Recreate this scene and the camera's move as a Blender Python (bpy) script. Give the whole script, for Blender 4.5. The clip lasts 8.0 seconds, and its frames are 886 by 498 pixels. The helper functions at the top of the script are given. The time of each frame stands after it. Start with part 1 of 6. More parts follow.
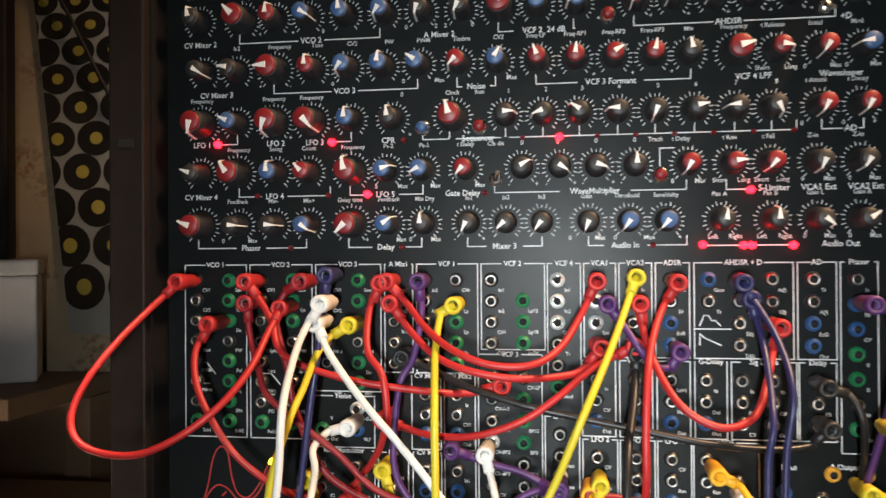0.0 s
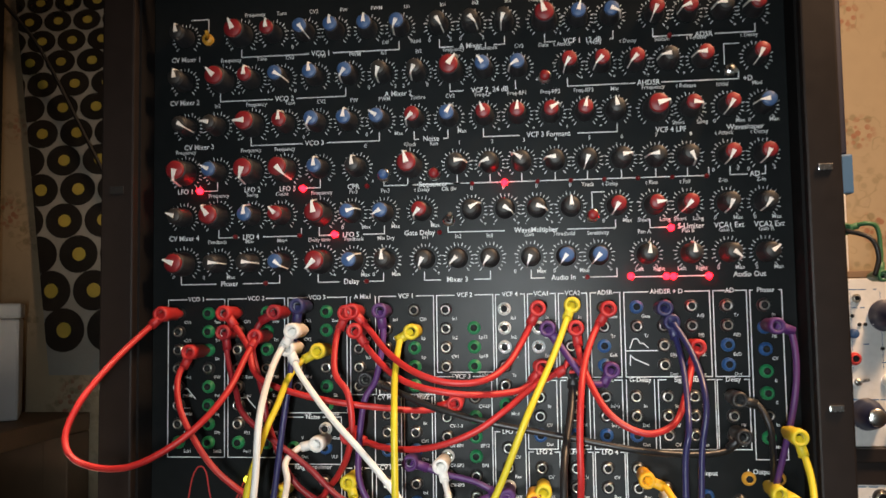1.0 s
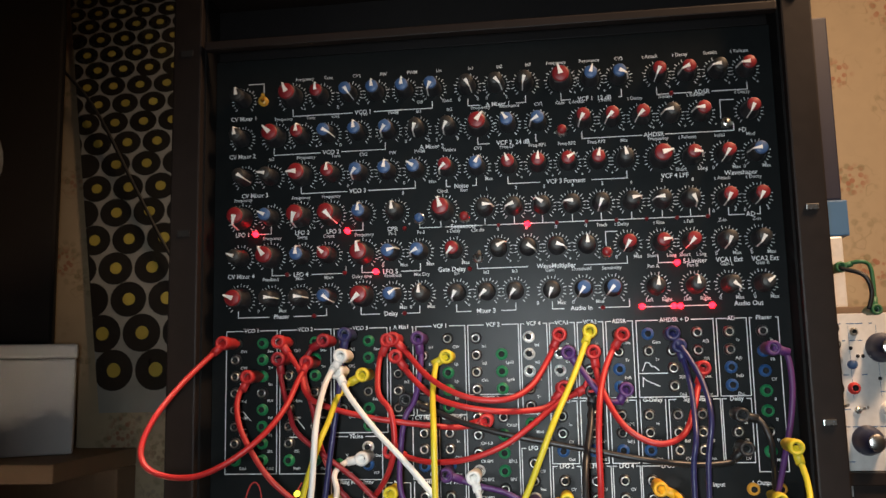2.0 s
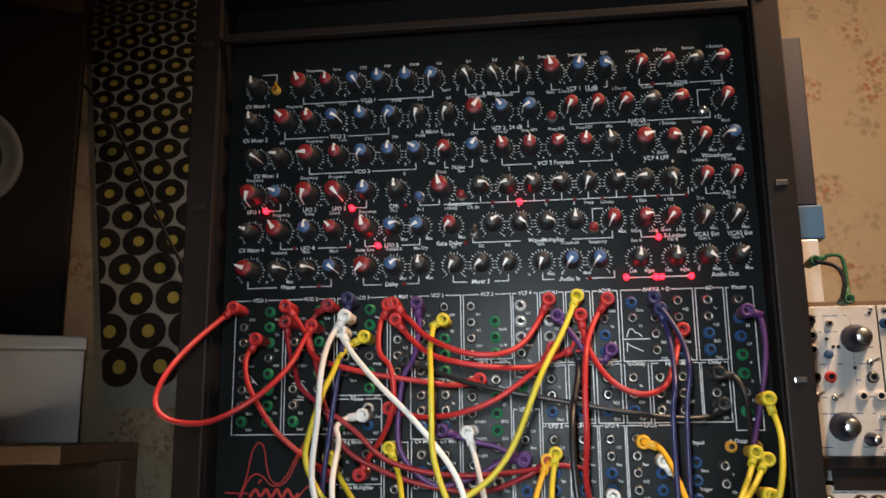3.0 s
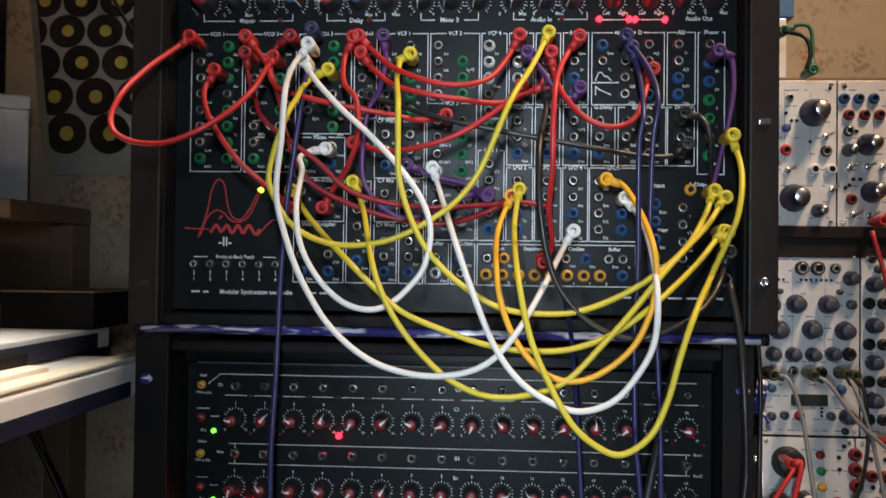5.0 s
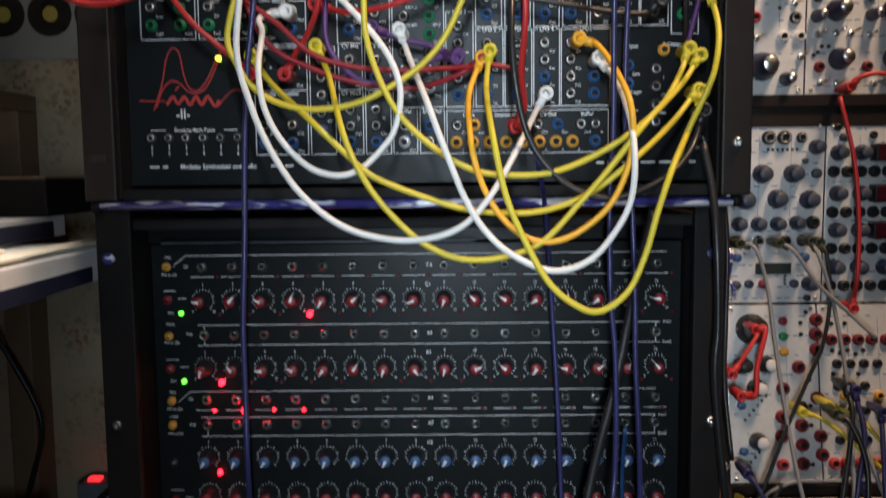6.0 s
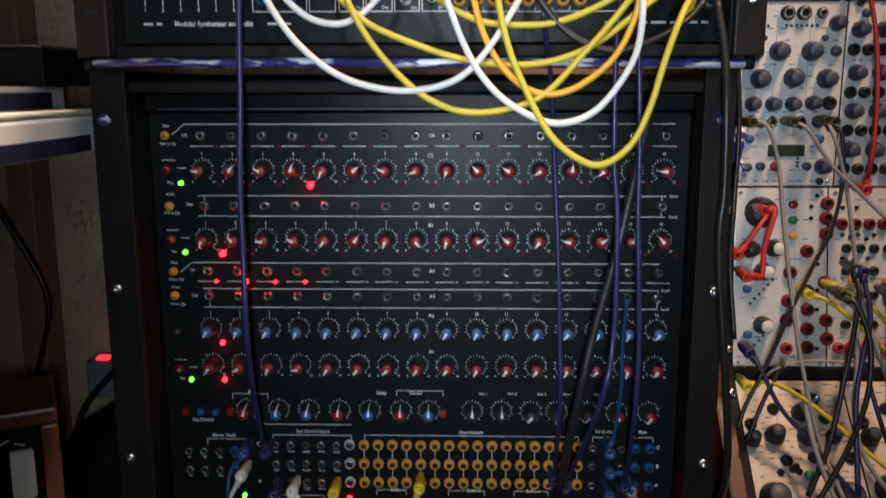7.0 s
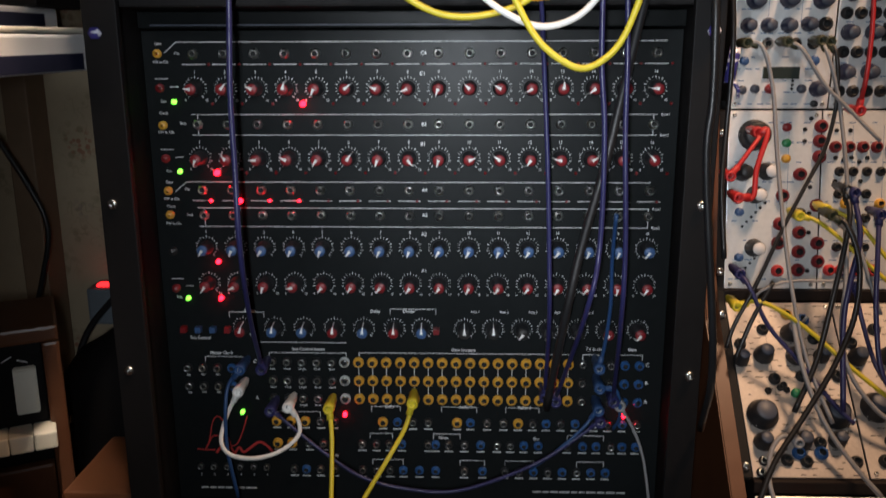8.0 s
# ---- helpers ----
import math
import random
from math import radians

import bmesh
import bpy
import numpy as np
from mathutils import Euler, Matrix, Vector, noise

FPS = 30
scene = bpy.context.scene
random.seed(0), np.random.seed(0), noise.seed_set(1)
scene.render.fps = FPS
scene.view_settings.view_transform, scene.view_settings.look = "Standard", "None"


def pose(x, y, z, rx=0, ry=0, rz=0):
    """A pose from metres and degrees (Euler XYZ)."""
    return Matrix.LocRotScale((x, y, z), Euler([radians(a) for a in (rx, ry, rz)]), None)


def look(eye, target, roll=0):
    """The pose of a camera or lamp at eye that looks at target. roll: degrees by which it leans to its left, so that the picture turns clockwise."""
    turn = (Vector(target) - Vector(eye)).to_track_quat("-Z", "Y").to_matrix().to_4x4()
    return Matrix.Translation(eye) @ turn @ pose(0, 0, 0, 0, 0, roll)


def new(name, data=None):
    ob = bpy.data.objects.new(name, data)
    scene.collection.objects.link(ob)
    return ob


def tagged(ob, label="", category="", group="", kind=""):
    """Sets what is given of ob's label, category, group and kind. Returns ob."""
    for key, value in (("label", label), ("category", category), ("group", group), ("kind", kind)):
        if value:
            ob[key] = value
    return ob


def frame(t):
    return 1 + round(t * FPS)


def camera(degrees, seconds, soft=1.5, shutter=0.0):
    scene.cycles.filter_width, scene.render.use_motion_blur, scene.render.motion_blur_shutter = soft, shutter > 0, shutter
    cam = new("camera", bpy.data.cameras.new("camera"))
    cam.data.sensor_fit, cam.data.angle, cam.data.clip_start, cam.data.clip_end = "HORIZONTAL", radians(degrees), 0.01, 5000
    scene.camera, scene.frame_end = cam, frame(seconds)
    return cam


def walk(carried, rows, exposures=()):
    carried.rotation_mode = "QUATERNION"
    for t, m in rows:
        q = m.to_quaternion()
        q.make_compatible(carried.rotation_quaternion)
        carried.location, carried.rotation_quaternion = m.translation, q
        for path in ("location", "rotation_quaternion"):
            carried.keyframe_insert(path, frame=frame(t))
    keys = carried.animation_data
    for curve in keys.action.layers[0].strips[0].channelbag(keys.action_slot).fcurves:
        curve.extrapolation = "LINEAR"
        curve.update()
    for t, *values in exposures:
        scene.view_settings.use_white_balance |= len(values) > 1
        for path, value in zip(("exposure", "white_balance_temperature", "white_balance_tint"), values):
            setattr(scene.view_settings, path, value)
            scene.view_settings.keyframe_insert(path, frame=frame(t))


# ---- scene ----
import collections

cam = camera(55.4, 8.0, soft=1.45, shutter=0.5)
PATH = [
    (0, (0.038, 0.029, 1.427), (-0.264, 2.006, 1.436), -0.4),
    (0.5, (0.048, 0.0, 1.416), (-0.205, 1.983, 1.484), -0.5),
    (1, (0.054, -0.033, 1.412), (-0.173, 1.949, 1.549), -0.9),
    (1.5, (0.056, -0.071, 1.408), (-0.2, 1.904, 1.593), -1.9),
    (1.7, (0.053, -0.086, 1.406), (-0.205, 1.886, 1.616), -1.5),
    (2.8, (0.047, -0.132, 1.323), (-0.204, 1.809, 1.734), -0.8),
    (3, (0.05, -0.138, 1.315), (-0.188, 1.805, 1.723), -0.6),
    (3.5, (0.055, -0.129, 1.292), (-0.176, 1.836, 1.582), 0.1),
    (4, (0.055, -0.123, 1.273), (-0.159, 1.856, 1.467), -0.1),
    (4.2, (0.051, -0.121, 1.265), (-0.162, 1.862, 1.41), 0.3),
    (5.3, (0.029, -0.119, 1.23), (-0.059, 1.879, 1.24), 0.5),
    (5.5, (0.025, -0.117, 1.227), (-0.044, 1.882, 1.21), 0.2),
    (6, (0.024, -0.107, 1.208), (0.003, 1.884, 1.018), -0.6),
    (6.5, (0.027, -0.103, 1.188), (0.004, 1.878, 0.917), 0.3),
    (7, (0.034, -0.101, 1.164), (-0.021, 1.863, 0.788), -0.1),
    (7.5, (0.043, -0.107, 1.15), (-0.017, 1.847, 0.728), 0.1),
    (8, (0.046, -0.114, 1.135), (-0.021, 1.826, 0.651), -0.2),
]
EXPOSURES = [(0.0, -0.28, 6200, 10), (1.0, -0.47, 6250, 10), (1.7, -0.60, 6150, 10), (3.0, -0.70, 5850, 9), (4.2, -0.80, 5600, 8), (5.5, -0.85, 5450, 8), (7.0, -0.60, 5600, 10), (8.0, -0.40, 5950, 13)]
walk(cam, [(t, look(eye, target, roll)) for t, eye, target, roll in PATH], EXPOSURES)

# ---- world and light ----
world = bpy.data.worlds.new("dim_room")
world.use_nodes = True
world.node_tree.nodes["Background"].inputs[0].default_value = (0.9, 0.75, 0.55, 1)
world.node_tree.nodes["Background"].inputs[1].default_value = 0.02
scene.world = world


def lamp(name, kind, energy, colour, m, **settings):
    data = bpy.data.lights.new(name, kind)
    data.energy, data.color = energy, colour
    for key, value in settings.items():
        setattr(data, key, value)
    ob = new(name, data)
    ob.matrix_world = m
    return ob


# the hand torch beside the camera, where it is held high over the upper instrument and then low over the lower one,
# the room's warm ceiling lamp, and an added spot without a known source that brightens the keyboards
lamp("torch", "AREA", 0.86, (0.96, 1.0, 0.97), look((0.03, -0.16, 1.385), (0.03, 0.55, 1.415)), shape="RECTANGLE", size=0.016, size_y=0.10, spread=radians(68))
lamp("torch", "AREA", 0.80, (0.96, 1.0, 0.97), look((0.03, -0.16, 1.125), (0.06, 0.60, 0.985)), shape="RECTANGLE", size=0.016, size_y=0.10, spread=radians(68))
lamp("ceiling_lamp", "AREA", 7.8, (1.0, 0.61, 0.33), look((0.64, 0.33, 2.25), (0.10, 0.70, 1.1)), shape="DISK", size=0.22, spread=radians(92))
lamp("ceiling_spot", "AREA", 1.6, (1.0, 0.80, 0.58), look((-0.10, 0.20, 2.25), (-0.46, 0.47, 1.1)), shape="DISK", size=0.08, spread=radians(23))

# ---- materials ----


def material(name, colour, rough=0.5, metal=0.0, vary=0.25, grain=60.0, bump=0.0, spec=0.5, dirt=0.0, coat=0.0):
    """A surface with variation at two scales: broad stains and a fine grain, with relief."""
    m = bpy.data.materials.new(name)
    m.use_nodes = True
    nt = m.node_tree
    b = nt.nodes["Principled BSDF"]
    b.inputs["Metallic"].default_value = metal
    b.inputs["Specular IOR Level"].default_value = spec
    b.inputs["Coat Weight"].default_value = coat
    co = nt.nodes.new("ShaderNodeTexCoord")
    info = nt.nodes.new("ShaderNodeObjectInfo")
    big = nt.nodes.new("ShaderNodeTexNoise")
    big.inputs["Scale"].default_value = grain * 0.12
    big.inputs["Detail"].default_value = 4
    fine = nt.nodes.new("ShaderNodeTexNoise")
    fine.inputs["Scale"].default_value = grain * 4
    fine.inputs["Detail"].default_value = 3
    for n in (big, fine):
        nt.links.new(co.outputs["Object"], n.inputs["Vector"])
    mix = nt.nodes.new("ShaderNodeMath")
    mix.operation = "MULTIPLY_ADD"
    mix.inputs[1].default_value = 0.35
    nt.links.new(fine.outputs["Fac"], mix.inputs[0])
    nt.links.new(big.outputs["Fac"], mix.inputs[2])
    add = nt.nodes.new("ShaderNodeMath")
    add.operation = "MULTIPLY_ADD"
    add.inputs[1].default_value = 0.18
    nt.links.new(info.outputs["Random"], add.inputs[0])
    nt.links.new(mix.outputs[0], add.inputs[2])
    ramp = nt.nodes.new("ShaderNodeValToRGB")
    lo = [c * (1 - vary) for c in colour]
    hi = [min(1, c * (1 + vary)) for c in colour]
    ramp.color_ramp.elements[0].position, ramp.color_ramp.elements[1].position = 0.35, 1.05 - 0.1
    ramp.color_ramp.elements[0].color = (*lo, 1)
    ramp.color_ramp.elements[1].color = (*hi, 1)
    nt.links.new(add.outputs[0], ramp.inputs[0])
    nt.links.new(ramp.outputs[0], b.inputs["Base Color"])
    rr = nt.nodes.new("ShaderNodeMapRange")
    rr.inputs[1].default_value, rr.inputs[2].default_value = 0.3, 0.9
    rr.inputs[3].default_value, rr.inputs[4].default_value = max(0.02, rough - 0.08), min(1, rough + 0.1)
    nt.links.new(mix.outputs[0], rr.inputs[0])
    nt.links.new(rr.outputs[0], b.inputs["Roughness"])
    if bump:
        bp = nt.nodes.new("ShaderNodeBump")
        bp.inputs["Strength"].default_value = bump
        bp.inputs["Distance"].default_value = 0.0006
        nt.links.new(fine.outputs["Fac"], bp.inputs["Height"])
        nt.links.new(bp.outputs[0], b.inputs["Normal"])
    return m


def glow(name, colour, strength):
    m = bpy.data.materials.new(name)
    m.use_nodes = True
    b = m.node_tree.nodes["Principled BSDF"]
    b.inputs["Base Color"].default_value = (*colour, 1)
    b.inputs["Emission Color"].default_value = (*colour, 1)
    b.inputs["Emission Strength"].default_value = strength
    return m


M = {
    "panel": material("black_panel_lacquer", (0.010, 0.0115, 0.012), 0.33, vary=0.3, grain=30, bump=0.05, spec=0.13),
    "rack": material("black_rack_steel", (0.009, 0.008, 0.008), 0.55, vary=0.4, grain=40, bump=0.15, spec=0.15),
    "rail": material("brown_black_rail", (0.0135, 0.0095, 0.0082), 0.5, vary=0.4, grain=25, bump=0.2, spec=0.25),
    "print": material("white_screen_print", (0.80, 0.81, 0.80), 0.6, vary=0.15, grain=200),
    "tick": material("pale_scale_print", (0.62, 0.63, 0.62), 0.6, vary=0.2, grain=200),
    "logo": material("red_screen_print", (0.42, 0.03, 0.025), 0.6, vary=0.2, grain=200),
    "knob": material("dark_grey_knob_plastic", (0.016, 0.016, 0.018), 0.45, vary=0.3, grain=120, bump=0.1),
    "k": material("black_knob_cap", (0.022, 0.021, 0.02), 0.4, vary=0.3, grain=120),
    "r": material("red_knob_cap", (0.19, 0.012, 0.015), 0.35, vary=0.2, grain=120),
    "b": material("blue_knob_cap", (0.045, 0.095, 0.22), 0.35, vary=0.2, grain=120),
    "pointer": material("white_pointer", (0.8, 0.79, 0.76), 0.45, vary=0.1, grain=120),
    "metal": material("nickel", (0.72, 0.72, 0.70), 0.22, metal=1.0, vary=0.15, grain=150),
    "hole": material("dark_socket", (0.006, 0.006, 0.006), 0.7, vary=0.3, grain=150),
    "jack_k": material("black_socket_ring", (0.02, 0.02, 0.021), 0.3, vary=0.3, grain=150),
    "jack_m": material("nickel_socket_nut", (0.52, 0.52, 0.49), 0.24, metal=1.0, vary=0.2, grain=150),
    "jack_g": material("green_socket_ring", (0.02, 0.19, 0.07), 0.35, vary=0.2, grain=150),
    "jack_b": material("blue_socket_ring", (0.025, 0.085, 0.24), 0.35, vary=0.2, grain=150),
    "jack_w": material("white_socket_ring", (0.55, 0.56, 0.54), 0.35, vary=0.2, grain=150),
    "jack_r": material("red_socket_ring", (0.45, 0.03, 0.03), 0.35, vary=0.2, grain=150),
    "jack_o": material("matt_black_socket", (0.012, 0.012, 0.013), 0.45, vary=0.3, grain=150),
    "jack_d": material("maroon_socket", (0.16, 0.010, 0.014), 0.45, vary=0.25, grain=150),
    "jack_v": material("white_plastic_socket", (0.72, 0.70, 0.68), 0.4, vary=0.1, grain=150),
    "olive": material("dark_olive_plug", (0.030, 0.032, 0.014), 0.45, vary=0.3, grain=80, bump=0.1),
    "jack_y": material("yellow_socket_ring", (0.64, 0.33, 0.035), 0.35, vary=0.15, grain=150),
    "red": material("red_cable_sleeve", (0.42, 0.020, 0.020), 0.42, vary=0.15, grain=80, bump=0.1),
    "dark_red": material("dark_red_cable_sleeve", (0.26, 0.012, 0.018), 0.42, vary=0.15, grain=80, bump=0.1),
    "white": material("white_cable_sleeve", (0.74, 0.72, 0.68), 0.45, vary=0.12, grain=80, bump=0.1),
    "yellow": material("yellow_cable_sleeve", (0.60, 0.485, 0.022), 0.42, vary=0.12, grain=80, bump=0.1),
    "orange": material("amber_cable_sleeve", (0.78, 0.40, 0.015), 0.42, vary=0.12, grain=80, bump=0.1),
    "navy": material("navy_cable_sleeve", (0.022, 0.022, 0.085), 0.36, vary=0.2, grain=80, bump=0.1),
    "blue": material("blue_cable_sleeve", (0.02, 0.055, 0.15), 0.4, vary=0.2, grain=80, bump=0.1),
    "black": material("black_cable_sleeve", (0.012, 0.012, 0.013), 0.36, vary=0.3, grain=80, bump=0.1),
    "purple": material("purple_cable_sleeve", (0.075, 0.025, 0.12), 0.4, vary=0.2, grain=80, bump=0.1),
    "grey": material("grey_cable_sleeve", (0.26, 0.25, 0.25), 0.45, vary=0.2, grain=80, bump=0.1),
    "green": material("green_cable_sleeve", (0.03, 0.12, 0.05), 0.45, vary=0.2, grain=80, bump=0.1),
    "led_red": glow("lit_red_lamp", (1.0, 0.002, 0.005), 45.0),
    "lens": glow("lit_red_lens", (1.0, 0.02, 0.02), 3.5),
    "led_dim": material("unlit_red_lamp", (0.16, 0.008, 0.01), 0.3, vary=0.2, grain=150),
    "led_green": glow("lit_green_lamp", (0.25, 1.0, 0.05), 4.0),
    "led_amber": glow("lit_yellow_lamp", (0.9, 0.9, 0.05), 4.0),
    "tube": material("violet_blue_lacquered_tube", (0.045, 0.04, 0.19), 0.22, vary=0.2, grain=40, coat=0.4),
    "alu": material("brushed_aluminium_panel", (0.82, 0.81, 0.79), 0.34, metal=0.35, vary=0.2, grain=45, bump=0.06),
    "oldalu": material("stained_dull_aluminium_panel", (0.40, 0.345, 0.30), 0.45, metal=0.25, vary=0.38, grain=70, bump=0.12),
    "maroon": material("dark_maroon_display_window", (0.035, 0.006, 0.010), 0.2, vary=0.15, grain=60),
    "blueknob": material("navy_knob", (0.012, 0.016, 0.045), 0.35, vary=0.2, grain=120),
    "greycap": material("slate_grey_knob_top", (0.05, 0.057, 0.078), 0.4, vary=0.2, grain=120),
    "wood": material("orange_brown_wood", (0.11, 0.042, 0.018), 0.4, vary=0.35, grain=14, bump=0.2),
    "palewood": material("pale_shelf_wood", (0.17, 0.11, 0.065), 0.6, vary=0.3, grain=14, bump=0.2),
    "darkbox": material("black_vinyl_cabinet", (0.006, 0.005, 0.005), 0.65, vary=0.3, grain=50, bump=0.25, spec=0.18),
    "cone": material("grey_speaker_cone", (0.12, 0.14, 0.16), 0.6, vary=0.2, grain=40),
    "whitebox": material("white_plastic_box", (0.66, 0.645, 0.64), 0.5, vary=0.08, grain=10),
    "ivory": material("ivory_plastic", (0.72, 0.66, 0.54), 0.4, vary=0.1, grain=20),
    "navybox": material("dark_navy_plastic", (0.012, 0.014, 0.035), 0.45, vary=0.2, grain=30),
    "floor": material("dark_floorboards", (0.07, 0.045, 0.03), 0.5, vary=0.3, grain=10, bump=0.2),
    "ceiling": material("cream_ceiling", (0.55, 0.50, 0.42), 0.9, vary=0.08, grain=8, bump=0.1),
    "display": material("grey_green_display", (0.035, 0.045, 0.04), 0.15, vary=0.1, grain=60),
    "poster": material("grey_poster_sheet", (0.25, 0.25, 0.23), 0.35, vary=0.2, grain=12),
    "vinyl": material("printed_black_disc", (0.014, 0.013, 0.012), 0.28, vary=0.4, grain=25),
    "disclabel": material("printed_olive_yellow_label", (0.33, 0.27, 0.05), 0.4, vary=0.25, grain=40),
    "bluecard": material("blue_card", (0.05, 0.14, 0.30), 0.5, vary=0.15, grain=20),
}


def wallpaper():
    """Cream paper with scattered sprigs: clusters of small rust, grey rose and olive petals, and faint stems between them."""
    m = material("floral_wallpaper", (0.35, 0.28, 0.185), 0.8, vary=0.16, grain=12, bump=0.1)
    nt = m.node_tree
    b = nt.nodes["Principled BSDF"]
    base = b.inputs["Base Color"].links[0].from_socket
    co = nt.nodes.new("ShaderNodeTexCoord")

    def cells(scale, randomness):
        n = nt.nodes.new("ShaderNodeTexVoronoi")
        n.inputs["Scale"].default_value, n.inputs["Randomness"].default_value = scale, randomness
        nt.links.new(co.outputs["Object"], n.inputs["Vector"])
        return n

    def span(value, a, b, c, d):
        n = nt.nodes.new("ShaderNodeMapRange")
        for i, v in enumerate((a, b, c, d)):
            n.inputs[i + 1].default_value = v
        nt.links.new(value, n.inputs[0])
        return n.outputs[0]

    def times(a, b):
        n = nt.nodes.new("ShaderNodeMath")
        n.operation = "MULTIPLY"
        nt.links.new(a, n.inputs[0])
        if isinstance(b, float):
            n.inputs[1].default_value = b
        else:
            nt.links.new(b, n.inputs[1])
        return n.outputs[0]

    def over(low, mask, colour):
        n = nt.nodes.new("ShaderNodeMix")
        n.data_type = "RGBA"
        nt.links.new(mask, n.inputs[0])
        nt.links.new(low, n.inputs[6])
        if isinstance(colour, tuple):
            n.inputs[7].default_value = (*colour, 1)
        else:
            nt.links.new(colour, n.inputs[7])
        return n.outputs[2]

    sprigs, petals, leaves = cells(19, 0.85), cells(135, 0.9), cells(80, 1.0)
    stems = nt.nodes.new("ShaderNodeTexNoise")
    stems.inputs["Scale"].default_value, stems.inputs["Detail"].default_value = 34, 2
    nt.links.new(co.outputs["Object"], stems.inputs["Vector"])
    heart = span(sprigs.outputs["Distance"], 0.20, 0.42, 1.0, 0.0)
    fringe = span(sprigs.outputs["Distance"], 0.36, 0.62, 1.0, 0.0)
    tint = nt.nodes.new("ShaderNodeValToRGB")
    tint.color_ramp.interpolation = "CONSTANT"
    tint.color_ramp.elements[0].color = (0.27, 0.105, 0.06, 1)
    tint.color_ramp.elements[1].position = 0.4
    tint.color_ramp.elements[1].color = (0.20, 0.14, 0.085, 1)
    rose = tint.color_ramp.elements.new(0.7)
    rose.color = (0.22, 0.17, 0.15, 1)
    nt.links.new(sprigs.outputs["Color"], tint.inputs[0])
    leaf = times(times(span(leaves.outputs["Distance"], 0.26, 0.40, 1.0, 0.0), fringe), 0.5)
    petal = times(times(span(petals.outputs["Distance"], 0.34, 0.50, 1.0, 0.0), heart), 0.8)
    ridge = nt.nodes.new("ShaderNodeMath")
    ridge.operation = "PINGPONG"
    ridge.inputs[1].default_value = 0.08
    nt.links.new(stems.outputs["Fac"], ridge.inputs[0])
    stem = times(times(span(ridge.outputs[0], 0.004, 0.016, 1.0, 0.0), fringe), 0.35)
    shade = over(over(over(base, stem, (0.15, 0.13, 0.06)), leaf, (0.14, 0.125, 0.06)), petal, tint.outputs[0])
    nt.links.new(shade, b.inputs["Base Color"])
    return m


M["wallpaper"] = wallpaper()


def chipped(m, colour):
    """Adds chips and scratches through the lacquer, drawn out along the tube."""
    nt = m.node_tree
    b = nt.nodes["Principled BSDF"]
    base = b.inputs["Base Color"].links[0].from_socket
    co = nt.nodes.new("ShaderNodeTexCoord")
    stretch = nt.nodes.new("ShaderNodeMapping")
    stretch.inputs["Scale"].default_value = (28, 160, 160)
    chips = nt.nodes.new("ShaderNodeTexNoise")
    chips.inputs["Scale"].default_value = 1.0
    chips.inputs["Detail"].default_value = 5
    edge = nt.nodes.new("ShaderNodeMapRange")
    edge.inputs[1].default_value, edge.inputs[2].default_value = 0.53, 0.58
    mix = nt.nodes.new("ShaderNodeMix")
    mix.data_type = "RGBA"
    mix.inputs[7].default_value = (*colour, 1)
    nt.links.new(co.outputs["Object"], stretch.inputs["Vector"])
    nt.links.new(stretch.outputs[0], chips.inputs["Vector"])
    nt.links.new(chips.outputs["Fac"], edge.inputs[0])
    nt.links.new(edge.outputs[0], mix.inputs[0])
    nt.links.new(base, mix.inputs[6])
    nt.links.new(mix.outputs[2], b.inputs["Base Color"])


chipped(M["tube"], (0.72, 0.72, 0.80))

# ---- mesh helpers ----


def empty(name, at=(0, 0, 0)):
    ob = new(name)
    ob.location = at
    ob.empty_display_size = 0.02
    return ob


def part(name, bm, mat, parent=None, label=""):
    """Links a bmesh, or a mesh made before, as one mesh object under its thing. mat: one material or a list."""
    if isinstance(bm, bpy.types.Mesh):
        me = bm
    else:
        me = bpy.data.meshes.new(name)
        bm.to_mesh(me)
        bm.free()
        for one in (mat if isinstance(mat, (list, tuple)) else [mat]):
            me.materials.append(one)
    ob = new(name, me)
    if parent:
        ob.parent = parent
    return tagged(ob, label)


def box(x0, x1, y0, y1, z0, z1, bevel=0.0, bm=None):
    bm = bm or bmesh.new()
    made = bmesh.ops.create_cube(bm, size=1)["verts"]
    bmesh.ops.scale(bm, vec=(x1 - x0, y1 - y0, z1 - z0), verts=made)
    bmesh.ops.translate(bm, vec=((x0 + x1) / 2, (y0 + y1) / 2, (z0 + z1) / 2), verts=made)
    if bevel:
        edges = list({e for v in made for e in v.link_edges})
        bmesh.ops.bevel(bm, geom=edges, offset=bevel, segments=2, affect="EDGES", profile=0.6)
    return bm


def lathe(profile, n=20, bm=None, mats=None):
    """Turns (radius, out) pairs round an axis that points out of a panel, towards -y."""
    bm = bm or bmesh.new()
    rings = []
    for r, out in profile:
        if r <= 1e-6:
            rings.append([bm.verts.new((0, -out, 0))])
        else:
            rings.append([bm.verts.new((r * math.cos(2 * math.pi * i / n), -out, r * math.sin(2 * math.pi * i / n))) for i in range(n)])
    for k in range(len(rings) - 1):
        a, b = rings[k], rings[k + 1]
        for i in range(n):
            j = (i + 1) % n
            if len(a) == 1 and len(b) == 1:
                continue
            if len(a) == 1:
                f = bm.faces.new((a[0], b[j], b[i]))
            elif len(b) == 1:
                f = bm.faces.new((a[i], a[j], b[0]))
            else:
                f = bm.faces.new((a[i], a[j], b[j], b[i]))
            f.smooth = True
            if mats:
                f.material_index = mats[k]
    bmesh.ops.recalc_face_normals(bm, faces=bm.faces)
    return bm


